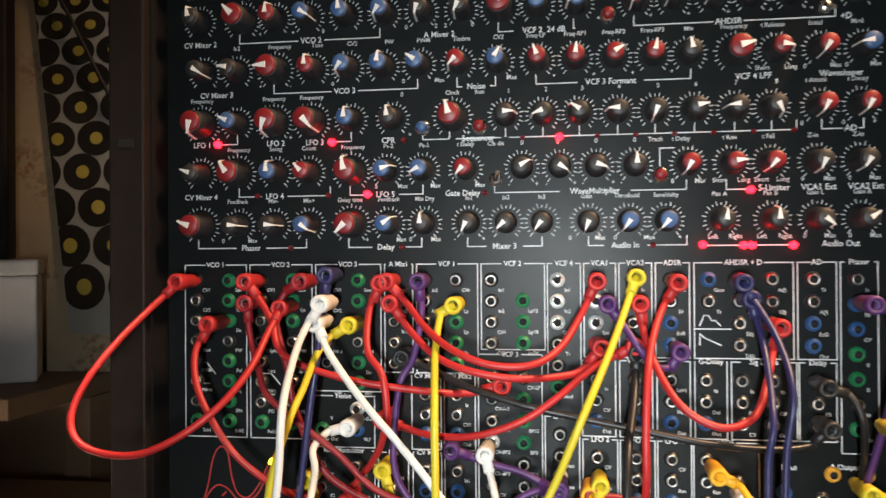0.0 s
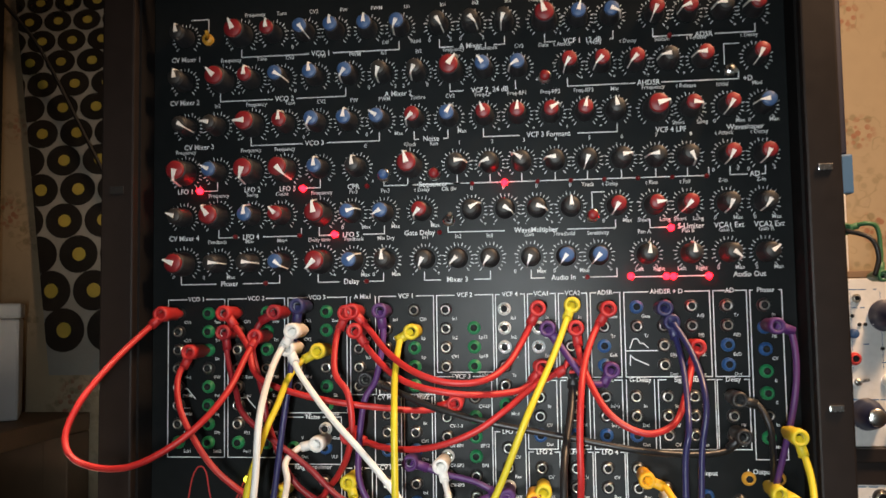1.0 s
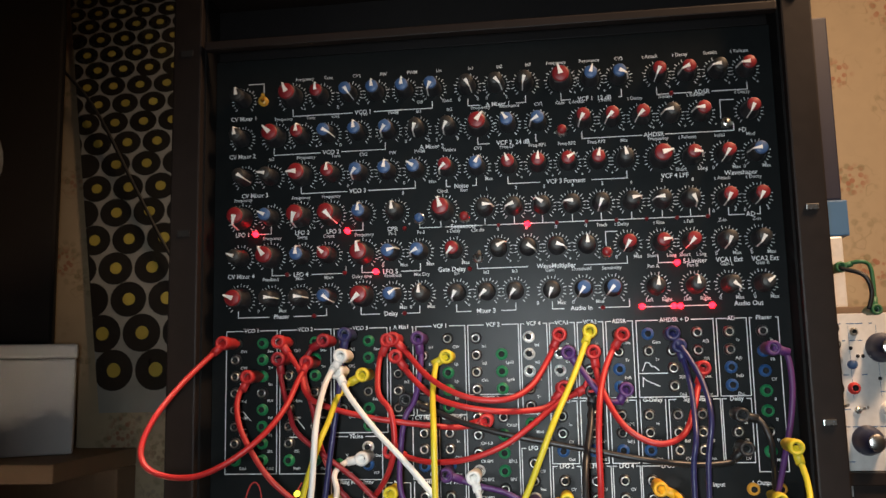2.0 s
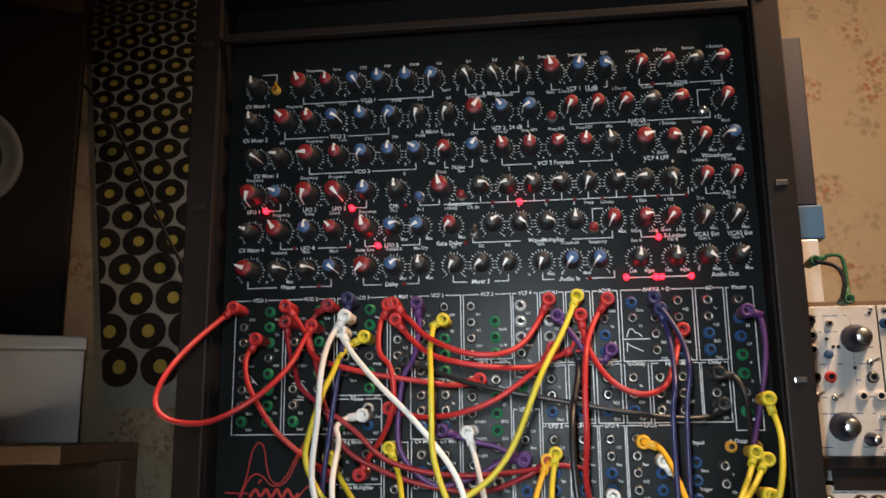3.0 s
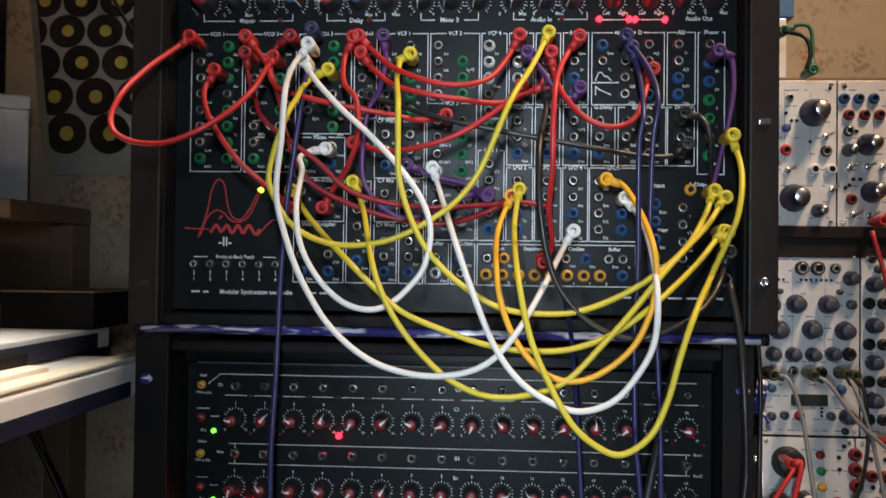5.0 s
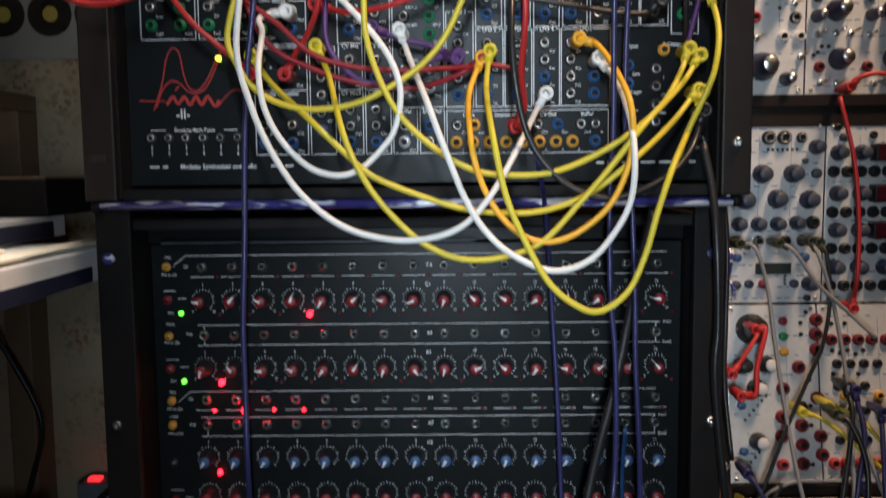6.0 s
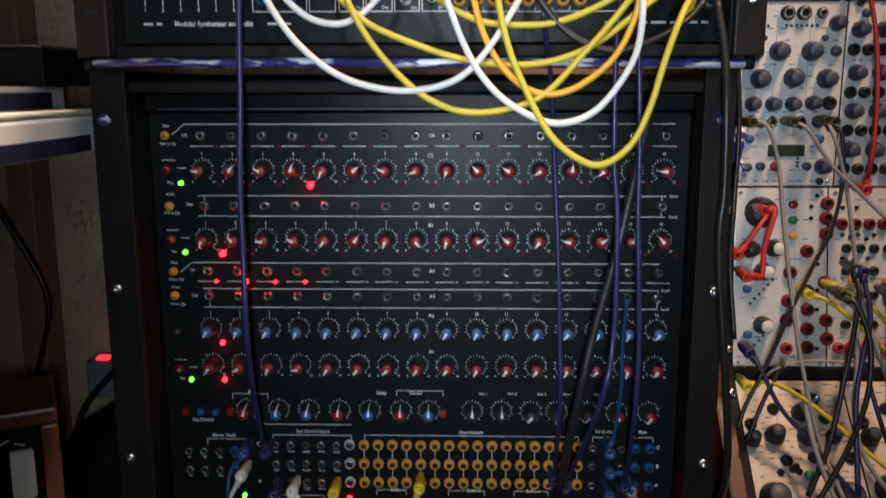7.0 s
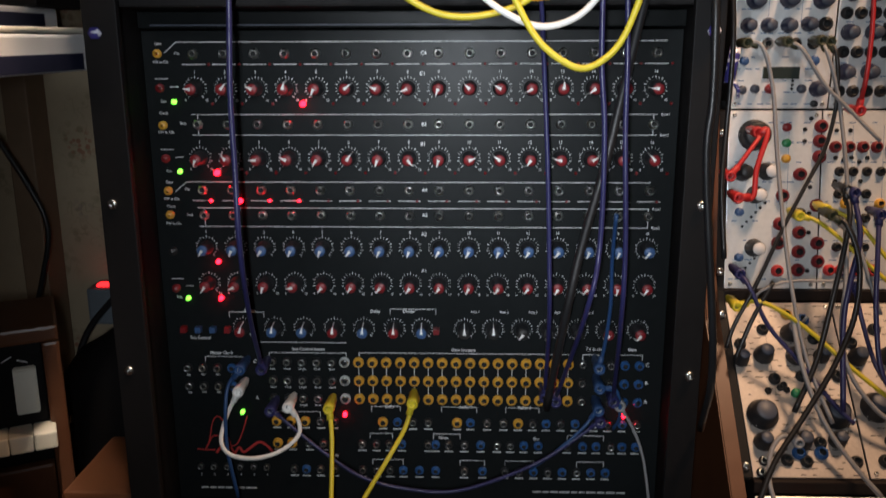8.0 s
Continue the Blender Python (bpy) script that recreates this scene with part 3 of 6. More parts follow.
for x, z, a in ((-8.1, 1.4721, 30), (185.4, 1.5694, 160), (-183, 1.6096, 60)):
    bm = lathe([(0.0042, 0), (0.0042, 0.003), (0.0026, 0.0036), (0.0016, 0.004)], 12)
    tip = Vector((math.sin(radians(a)) * 0.004, -0.013, math.cos(radians(a)) * 0.004))
    sweep([Vector((0, -0.003, 0)), tip * 0.6, tip], 0.0013, 8, bm)
    part("toggle_switch", bm, M["jack_y"] if x < -100 else M["metal"], synth, "small toggle switch").location = (x / 1000, 0, z)


def outline(x0, x1, z1, z0, text="", size=0.0046):
    """A printed frame round a block of sockets, broken by its name."""
    half = len(text) * 0.00125 + 0.001 if text else 0
    c = (x0 + x1) / 2
    lines = bmesh.new()
    if text:
        word(text, c, z1, size, synth)
        if c - half > x0:
            strip(lines, x0, z1, c - half, z1, LINE)
            strip(lines, c + half, z1, x1, z1, LINE)
    else:
        strip(lines, x0, z1, x1, z1, LINE)
    strip(lines, x0, z0, x1, z0, LINE)
    strip(lines, x0, z0, x0, z1, LINE)
    strip(lines, x1, z0, x1, z1, LINE)
    part("printed_frame", lines, M["print"], synth)


def outlines(z1, z0, *items):
    for text, x0, x1 in items:
        outline(x0 / 1000, x1 / 1000, z1, z0, text)


outlines(1.42, 1.3085, ("VCO 1", -212.5, -170.5), ("VCO 2", -168, -126.5), ("Phaser", 192.5, 213))
outlines(1.42, 1.3395, ("VCO 3", -124, -81.5))
outlines(1.42, 1.352, ("A Mix1", -79, -61), ("VCF 1", -58.5, -20), ("VCF 4", 23, 43))
outlines(1.42, 1.367, ("VCF 2", -17.8, 21.3))
outlines(1.42, 1.363, ("VCA1", 45, 64), ("VCA2", 66, 85.3), ("ADSR", 87.5, 107.3), ("AHDSR + D", 110, 166.4), ("AD", 168.7, 190.3))
outlines(1.3365, 1.304, ("Noise", -126.5, -86))
outlines(1.302, 1.269, ("Ring Modulator", -126.5, -86), ("CV Mix", -61.5, -43.4), ("CV Mix", -41.3, -21.9))
outlines(1.2665, 1.22, ("Wave Multiplier", -126.5, -86), ("CV Mix3", -61.5, -43.3), ("CV Mix4", -41.3, -21.9))
outlines(1.3015, 1.22, ("Mix", -83.8, -64.4))
outlines(1.35, 1.304, ("CV Mix1", -62, -43.5), ("CV Mix2", -41.4, -22))
outlines(1.364, 1.255, ("VCF 3", -20, 19.3))
outlines(1.252, 1.22, ("Buffer", -20, -1.6), ("DC-Out", 0.5, 19.3))
outlines(1.3265, 1.255, ("LFO 1", 21, 41.7))
outlines(1.313, 1.255, ("LFO 2", 43.7, 64.5), ("LFO 3", 66, 86.5), ("LFO 4", 88, 107.7), ("LFO5", 109, 146.3))
outlines(1.361, 1.315, ("VCA3", 43.7, 63.5), ("VCA4", 66, 85.3), ("CPR", 88, 107.3), ("G-Delay", 110, 128.5), ("Sig Limits", 131, 168), ("Delay", 169.3, 190))
outlines(1.252, 1.2195, ("", 21.2, 145.3))
for text, x in (("Clock", 38), ("Sequencer", 66), ("CV-Out", 99), ("Buffer", 129)):
    word(text, x / 1000, 1.2487, 0.0042, synth)
for text, x, z in (("Input", 163, 1.2995), ("A Output B", 196, 1.3005)):
    word(text, x / 1000, z, 0.0046, synth)


def sockets(x, z, step, text):
    """A column of sockets, a colour letter and a name each; x in millimetres, step downwards."""
    for i, item in enumerate(text.split()):
        kind, _, name = item.partition(":")
        zz = z - step * i
        if kind != "-":
            jack(synth, x / 1000, zz, kind)
        if name:
            word(name.replace("_", " "), x / 1000 + 0.0062, zz - 0.0064, 0.0033, synth, mat="tick")


STEP = 0.0130
sockets(-204, 1.410, STEP, "k:CV1 k:CV2 k:FM-e k:M-d k:PWM k:PWM k:Sync g:Sub1")
sockets(-182, 1.410, STEP, "g:Saw g:Tri g:Sin k:PW g:Pul g:Sq g:SPh g:Sub2")
sockets(-160, 1.410, STEP, "k:CV1 k:CV2 k:FM-e k:Z-Sync k:Sync k:PW1 k:PS1 g:Pwl1")
sockets(-139, 1.410, STEP, "g:Saw g:Tri g:Sin k:PW g:Saw k:PW k:PS g:Pul")
sockets(-116, 1.410, STEP, "k:CV1 k:CV2 k:FM-e k:FM-d k:Sync -:SSM")
sockets(-96, 1.410, STEP, "g:Saw g:Tri g:Sin k:PWM g:Sin g:Saw")
sockets(-72.5, 1.410, STEP, "k:In1 k:In2 k:In3 k:In4 k:Out")
sockets(-53, 1.410, STEP, "k:In1 k:In2 k:In3 k:CV1 k:CV2")
sockets(-33.5, 1.410, STEP, "k:CVr k:Lp g:Lp g:Bp g:Notch")
sockets(-11.5, 1.410, STEP, "k:In1 k:In2 k:CV1 k:CV2")
sockets(8, 1.3973, STEP, "g:Lp12 g:Lp18 g:Lp24")
sockets(29, 1.410, STEP, "w:In1 w:In2 w:Gate k:Tr k:CV g:Mod")
sockets(52, 1.410, STEP, "w:In w:CV w:Env r:Out")
sockets(74, 1.410, STEP, "k:In k:In k:CV k:Out")
sockets(96, 1.410, STEP, "k:Gate k:Tr b:EoR b:Out")
sockets(118, 1.410, STEP, "b:Gate k:Tr")
sockets(135.5, 1.410, STEP, "k:A(t) k:H k:S(t) k:D(t)")
sockets(154, 1.410, STEP, "k:A(f) k:S(f) k:Out b:Out")
sockets(177, 1.410, STEP, "k:Tr k:A(f) b:EoD b:Out")
sockets(201, 1.410, 0.0145, "k:In b:FB b:CV g:0 g:0 k:In g:Mix")
sockets(8, 1.350, 0.0133, "k:CV-LP g:LP g:BP12 g:BP3 k:CV3 k:CV w:Out")
sockets(-11.5, 1.350, 0.0133, "k:In k:CV-1-3 k:CV-BP1 w:CV-BP2 k:CV-BP3 k:CV w:Out")
for x, text in ((52, "k:In k:CV b:Out"), (75, "k:In k:CV b:Out"), (96, "k:In(+) k:In(-) b:Out"), (116, "k:In k:Del b:Out"), (136.6, "k:In k:Ref k:CV"), (154, "k:In k:Off k:Out"), (179, "k:In k:FB k:CV")):
    sockets(x, 1.350, 0.0128, text)
sockets(-97, 1.3285, 0.013, "w:A-Out b:VLF")
sockets(-120, 1.3285, 0.013, "-:V g:D-Out")
sockets(-98, 1.2928, 0.0135, "k:Y k:Out")
sockets(-120, 1.2928, 0.0135, "k:X k:X2")
sockets(-98, 1.2424, 0.0134, "k:CV1 b:Out")
sockets(-119.5, 1.2424, 0.0134, "k:A-C b:Span")
sockets(-75, 1.2920, 0.0135, "k:In1 k:In2 k:In3 k:CV b:Out")
for x in (-53, -33.3):
    sockets(x, 1.3385, 0.0122, "k:In k:CV1 b:Out")
    sockets(x, 1.2915, 0.0128, "k:In1 b:In2")
    sockets(x, 1.2537, 0.0123, "k:In k:CV1 b:Out")
sockets(-11.7, 1.2410, 0.0122, "k:In w:Out")
sockets(8, 1.2410, 0.0122, "b:+5V k:0V")
sockets(30, 1.3158, 0.0130, "k:CV k:Res w:Saw k:Sq b:Tri")
for x in (52.3, 75.3, 96):
    sockets(x, 1.3026, 0.0128, "k:CV k:Res b:Tri b:Sq")
sockets(115.8, 1.3026, 0.0128, "k:CV k:Res k:Ps2 k:Ps3")
sockets(134, 1.2897, 0.0128, "k b b")
sockets(160, 1.2849, 0.0138, "b:Gate b:Trigger b:Env g:Audio")
sockets(181, 1.2820, 0.0133, "k:1 k:CR k:Pan k:CV")
for x in (187, 206):
    jack(synth, x / 1000, 1.2964, "y")
for i in range(8):
    jack(synth, 0.0283 + 0.01278 * i, 1.2279, "y", 1.05)
    word(str(i + 1), 0.0335 + 0.01278 * i, 1.2215, 0.0032, synth, mat="tick")
for x, kind, name in ((29, "k", "CV"), (42.4, "y", "Out"), (71.7, "r", ""), (91, "k", "CV1"), (106.4, "b", "Out"), (124, "k", "And"), (135, "k", "In")):
    jack(synth, x / 1000, 1.2411, kind)
    if name:
        word(name, x / 1000 + 0.0055, 1.2350, 0.0032, synth, mat="tick")
jack(synth, 0.135, 1.228, "b")
word("Front-to-Back Patch", -0.174, 1.2395, 0.0042, synth)
strip(lines, -0.208, 1.2395, -0.197, 1.2395, LINE)
strip(lines, -0.151, 1.2395, -0.141, 1.2395, LINE)
for i in range(6):
    jack(synth, -0.2078 + 0.0134 * i, 1.2336, "k", 0.8)
    word(str(i + 1), -0.2078 + 0.0134 * i, 1.2215, 0.0038, synth)
    strip(lines, -0.2078 + 0.0134 * i, 1.2245, -0.2078 + 0.0134 * i, 1.2285, 0.0005)
# envelope drawings in the AHDSR block and the wave signs of the oscillators
for ox, oz, pts in ((0.113, 1.3825, ((0, 0), (2.5, 6), (5, 6), (7, 3), (9, 3), (12, 0))), (0.113, 1.371, ((0, 0), (0.2, 6.5), (3, 4), (12, 0)))):
    for (a, b), (c, d) in zip(pts, pts[1:]):
        strip(lines, ox + a / 1000, oz + b / 1000, ox + c / 1000, oz + d / 1000, 0.0007)
strip(lines, 0.110, 1.3805, 0.131, 1.3805, 0.0007)
for x, z in ((-0.192, 1.3535), (-0.148, 1.347)):
    strip(lines, x - 0.006, z + 0.003, x, z - 0.004, 0.0006)
    strip(lines, x - 0.013, z + 0.003, x - 0.006, z + 0.003, 0.0006)
    strip(lines, x - 0.012, z - 0.0105, x - 0.004, z - 0.0105, 0.0006)
tagged(part("printed_line_work", lines, M["print"], synth, "white printed frames and brackets"), kind="stuff")
# the red emblem: two swelling waves over a baseline, drawn as plain strokes
logo = bmesh.new()


def stroke(bm, pts, w, y=0.0):
    """One flowing printed line, lifted a little above the one before."""
    line = spline([(x / 1000, 0, z / 1000) for x, z in pts], 7)
    lift = -0.00012 - 0.00006 * (len(bm.faces) % 7)
    prev = None
    for i, p in enumerate(line):
        d = (line[min(i + 1, len(line) - 1)] - line[max(i - 1, 0)]).normalized()
        s = Vector((-d.z, 0, d.x)) * w / 2
        pair = [bm.verts.new(p + s + Vector((0, lift, 0))), bm.verts.new(p - s + Vector((0, lift, 0)))]
        if prev:
            f = bm.faces.new((prev[0], prev[1], pair[1], pair[0]))
            f.normal_update()
            if f.normal.y > 0:
                f.normal_flip()
        prev = pair


stroke(logo, ((-205, 1255), (-198, 1275), (-194, 1294), (-189, 1302), (-184, 1298), (-181, 1282), (-177, 1272), (-170, 1270), (-163, 1278), (-157, 1290), (-150, 1302)), 0.0010)
stroke(logo, ((-203, 1257), (-198, 1270), (-191, 1277), (-184, 1275), (-178, 1269), (-171, 1268), (-164, 1272), (-158, 1283), (-152, 1297)), 0.0010)
stroke(logo, ((-216, 1262.5), (-205, 1262), (-196, 1262)), 0.0010)
stroke(logo, ((-156, 1257), (-148, 1266), (-142, 1270), (-136, 1268), (-131, 1262)), 0.0010)
stroke(logo, ((-195, 1259), (-190, 1265), (-186, 1260), (-181, 1265), (-177, 1259), (-172, 1265), (-168, 1259), (-163, 1265), (-158, 1258), (-154, 1262)), 0.0024)
stroke(logo, ((-188, 1270), (-185, 1273)), 0.0012)
part("red_emblem", logo, M["logo"], synth, "red printed wave emblem")
word("-II-", -0.1825, 1.2515, 0.0105, synth)
bars = bmesh.new()
random.seed(4)
word("Modular Synthesizer and audio", -0.1565, 1.2113, 0.0052, synth)
for x, end in ((-0.2091, -0.1965), (-0.1150, -0.098), (0.137, 0.212)):
    while x < end:
        w = random.uniform(0.004, 0.011)
        strip(bars, x, 1.2113, min(x + w, end), 1.2113, 0.0015)
        x += w + 0.0042
tagged(part("illegible_print", bars, M["tick"], synth, "small line of unreadable white print"), kind="stuff")
part("output_nut", lathe([(0.006, 0), (0.006, 0.004), (0.005, 0.006), (0.0036, 0.006), (0.0032, 0.001), (0, 0.0008)], 20, mats=[0, 0, 0, 1, 1]), [M["metal"], M["hole"]], synth, "nickel socket nut").location = (0.2125, -0.003, 1.2265)
dial_marks(synth)
rebase(synth, 1.186)

# ---- the blue tube and the rack that carry the instruments ----
bar = tagged(empty("rack_tube", (0, 0.535, 1.1815)), "violet blue lacquered tube across the rack between the instruments", "tube")
part("tube_rod", sweep([Vector((-0.246, 0, 0.001)), Vector((0, 0, 0.0005)), Vector((0.239, 0, -0.0005))], 0.0038, 14), M["tube"], bar)
for x in (-0.2465, 0.2395):
    part("tube_end", sweep([Vector((x - 0.003, 0, 0)), Vector((x + 0.003, 0, 0))], 0.005, 14), M["rack"], bar)
rack = tagged(empty("equipment_rack", (0, 0.64, 0)), "black steel equipment rack with wooden foot under the instruments", "rack")
for x0, x1, r0, r1 in ((-0.257, -0.2455, -0.257, -0.2295), (0.2285, 0.2385, 0.2145, 0.2385)):
    part("upright", box(x0, x1, -0.078, 0.21, 0.0, 1.178, 0.002), M["rack"], rack)
    part("rack_rail", box(r0, r1, -0.086, -0.0785, 0.30, 1.178, 0.001), M["rack"], rack, "black rack rail with screw slots")
part("rack_back", box(-0.2453, 0.2283, 0.19, 0.21, 0.05, 1.178), M["rack"], rack)
part("rack_shelf", box(-0.2453, 0.2283, -0.075, 0.188, 0.60, 0.62, 0.002), M["rack"], rack)
part("top_shelf", box(-0.2453, 0.2283, -0.065, 0.188, 1.160, 1.170, 0.002), M["rack"], rack)
# slate grey strip stands in for the line of light reflected by the edge
part("edge_lip", box(-0.225, 0.045, -0.030, -0.027, 1.1460, 1.1472, 0.0003), M["greycap"], rack, "thin worn metal edge")
part("filler_strip", box(-0.2453, 0.2283, -0.004, 0.002, 1.1445, 1.1585, 0.001), M["panel"], rack, "black filler strip")
for z in (1.140, 1.005, 0.86, 0.73):
    for x in (-0.2465, 0.2290):
        part("rack_bolt", SCREW if z != 1.14 else mesh_of("rack_bolt", lathe([(0.005, 0), (0.005, 0.004), (0.003, 0.005), (0, 0.005)], 6), [M["tube"]]), None, rack).location = (x, -0.0865, z)

# ---- the step sequencer ----
seq = tagged(empty("step_sequencer", (0, 0.64, 0)), "black sixteen step sequencer with rows of red and blue knobs", "sequencer")
part("front_panel", box(-0.2445, 0.2275, 0, 0.003, 0.688, 1.1425, 0.0006), M["panel"], seq, "black lacquered front panel with white print")
part("case_body", box(-0.238, 0.224, 0.0035, 0.12, 0.70, 1.135), M["rack"], seq)
marks = bmesh.new()
X0, PITCH = -0.1995, 0.02702
TURNS = {"C1": "-85 40 -65 15 205 50 -70 250 200 -45 -60 240 5 230 200 -85", "B1": "200 -40 -90 -65 215 35 200 140 195 70 -55 215 -80 60 20 -40",
         "A2": "215 205 215 205 200 215 205 200 210 205 200 210 215 200 200 215", "A1": "215 245 200 260 215 215 220 215 215 205 215 215 205 220 190 215"}
for name, z, colour in (("C1", 1.0928, "r"), ("B1", 1.0310, "r"), ("A2", 0.9480, "b"), ("A1", 0.9135, "r")):
    for i, turn in enumerate(TURNS[name].split()):
        knob(seq, X0 + PITCH * i, z, "seq", colour, float(turn))
        if name in ("C1", "B1", "A2"):
            word(str(i + 1), X0 + PITCH * i, z + 0.0140, 0.0040, seq, mat="tick")
        if name != "A2":
            word("0", X0 + PITCH * i - 0.0095, z - 0.0105, 0.0032, seq, mat="tick")
            word("10", X0 + PITCH * i + 0.0095, z - 0.0105, 0.0032, seq, mat="tick")
        if name in ("C1", "B1"):
            led(seq, X0 + PITCH * i + 0.0145, z - 0.0135, "on" if (name, i) in (("C1", 3), ("B1", 0)) else "off", 1.2 if (name, i) in (("C1", 3), ("B1", 0)) else 0.8)
    word(name, -0.0015 + 0.004, z + 0.0125, 0.0048, seq)
for name, z in (("C4", 1.1228), ("B3", 1.0612), ("A4", 1.0018), ("A3", 0.9784)):
    for i in range(16):
        jack(seq, X0 + PITCH * i, z, "m", 1.0)
    word(name, 0.0035, z, 0.0048, seq)
for x0, x1, z in ((-0.214, 0.214, 1.1328), (-0.205, 0.209, 1.0698), (-0.205, 0.209, 1.0515), (-0.214, 0.206, 1.0089), (-0.205, 0.206, 0.9848), (-0.205, 0.206, 0.9674)):
    one = strip(bmesh.new(), x0, z, x1, z, LINE)
    if z > 1.1 or abs(z - 1.0089) < 1e-6:
        strip(one, x0, z, x0 - 0.011, z - 0.009, LINE)
    part("printed_line", one, M["tick"], seq)
for z0, z1 in ((1.0698, 1.0515), (0.9848, 0.9674)):
    for x in (X0, X0 + 15 * PITCH):
        strip(marks, x, z0, x, z1, LINE)
for z in (1.1136, 0.9916):
    for i in range(16):
        part("printed_line", strip(bmesh.new(), X0 - 0.010 + PITCH * i, z, X0 + 0.010 + PITCH * i, z, LINE), M["tick"], seq)
        lit = z < 1 and i in (0, 1, 2, 3)
        led(seq, X0 + 0.0135 + PITCH * i if z > 1 else X0 + 0.007 + PITCH * i, z, "on" if lit else "off", 0.7 if not lit else (1.1 if i == 1 else 0.6))
for x, z, state in ((-219.3, 1.0811, "green"), (-219, 1.0187, "green"), (-220.3, 0.8983, "green"), (-189.4, 0.934, "on"), (-189.1, 0.8985, "on"), (-75.8, 0.781, "on"),
                    (192.8, 0.7831, "on"), (-176, 0.7827, "green")):
    led(seq, x / 1000, z, state)
for text, x, z in (("Gate", -230, 1.1314), ("Clk", -214, 1.123), ("FW in Clk", -229, 1.1156), ("Run", -229, 1.0815), ("Clock", -230, 1.071), ("Step", -213, 1.062), ("FW in Clk", -229, 1.054),
                   ("Run", -229, 1.019), ("Gate", -230, 1.0085), ("Clk", -214, 1.002), ("FW in Clk", -229, 0.993), ("Clock", -230, 0.986), ("Step", -213, 0.9785), ("FW in Clk", -229, 0.970),
                   ("Run", -229, 0.899), ("Row1", 216, 1.0698), ("Row2", 216, 1.0515), ("Row1", 213, 0.9848), ("Row2", 213, 0.9674)):
    word(text, x / 1000, z, 0.0036, seq, mat="tick")
for z in (1.1012, 1.0385, 0.917):
    strip(marks, -0.235, z, -0.224, z, 0.0007)
    strip(marks, -0.222, z - 0.007, -0.215, z - 0.007, 0.0007)
for z, mat in ((1.123, "jack_y"), (1.0604, "jack_y"), (1.0009, "jack_y"), (0.9785, "jack_y"), (1.0932, "r"), (1.0305, "r"), (0.908, "r"), (0.944, "k")):
    bm = lathe([(0.0038, 0), (0.0038, 0.003), (0.0024, 0.0036), (0.0014, 0.004)], 12)
    sweep([Vector((0, -0.003, 0)), Vector((0.0015, -0.008, 0.0015)), Vector((0.003, -0.012, 0.0028))], 0.0012, 8, bm)
    part("toggle_switch", bm, M[mat], seq, "small toggle switch with a nickel collar").location = (-0.231, 0, z)
TAIL = "r-170:15 b-140:8 b-112:10 r-83:4 b-55:4 r-26:0 b0:0 k40:0 k67:0 k94:215 k118:200 k146:220 r173:210 r202:215"
for item in TAIL.split():
    c, rest = item[0], item[1:]
    x, turn = rest.split(":")
    knob(seq, int(x) / 1000, 0.8695, "seq", c, float(turn))
for i, x in enumerate((40, 67, 94, 118, 146)):
    word("Attn " + str(i + 1), x / 1000 + 0.010, 0.8862, 0.0036, seq, mat="tick")
for text, x, z in (("Preset", -163, 0.8862), ("Delay", -44, 0.8862), ("Divider", -12, 0.8862), ("Master Clock", -193, 0.8432), ("Seq Control Inputs", -109, 0.8478), ("Gate Outputs", 39, 0.8481),
                   ("CV In-Out", 163, 0.8500), ("Gate", 198, 0.8500), ("Buffer 1", -30, 0.7895), ("Buffer 2", 42, 0.7895), ("Buffer 3", 98, 0.7895), ("C", -161, 0.8346), ("A", -161, 0.797),
                   ("C", 213, 0.8346), ("B", 213, 0.816), ("A", 213, 0.797), ("Seq Control", -212, 0.8585), ("Delay", -88, 0.737), ("Noise", 20, 0.757), ("Env", 110, 0.757)):
    word(text, x / 1000, z, 0.0044 if len(text) > 1 else 0.0052, seq, mat="print")
for x0, x1, z in ((-0.147, -0.073, 0.8440), (-0.0605, 0.139, 0.8445), (-0.209, -0.172, 0.8395), (0.152, 0.168, 0.8445), (0.186, 0.208, 0.8445), (-0.183, -0.150, 0.8845),
                  (-0.030, 0.013, 0.8885), (-0.050, -0.022, 0.7895), (0.018, 0.052, 0.7895), (0.080, 0.112, 0.7895), (-0.145, -0.10, 0.7830), (-0.052, -0.030, 0.7610), (0.010, 0.036, 0.7610),
                  (0.140, 0.175, 0.7610), (-0.050, -0.020, 0.7330), (0.036, 0.060, 0.7330), (0.080, 0.108, 0.7330), (0.150, 0.176, 0.7330)):
    one = strip(bmesh.new(), x0, z, x1, z, 0.0006)
    strip(one, x0, z, x0, z - 0.005, 0.0006)
    strip(one, x1, z, x1, z - 0.005, 0.0006)
    part("printed_bracket", one, M["tick"], seq)
strip(marks, -0.155, 0.8545, -0.073, 0.8545, 0.0006)
for i in range(16):
    for z in (0.8350, 0.8162, 0.7975):
        jack(seq, -0.0612 + 0.01332 * i, z, "y", 1.12)
    strip(marks, -0.0612 + 0.01332 * i, 0.8300, -0.0612 + 0.01332 * i, 0.8212, 0.0007)
    strip(marks, -0.0612 + 0.01332 * i, 0.8112, -0.0612 + 0.01332 * i, 0.8025, 0.0007)
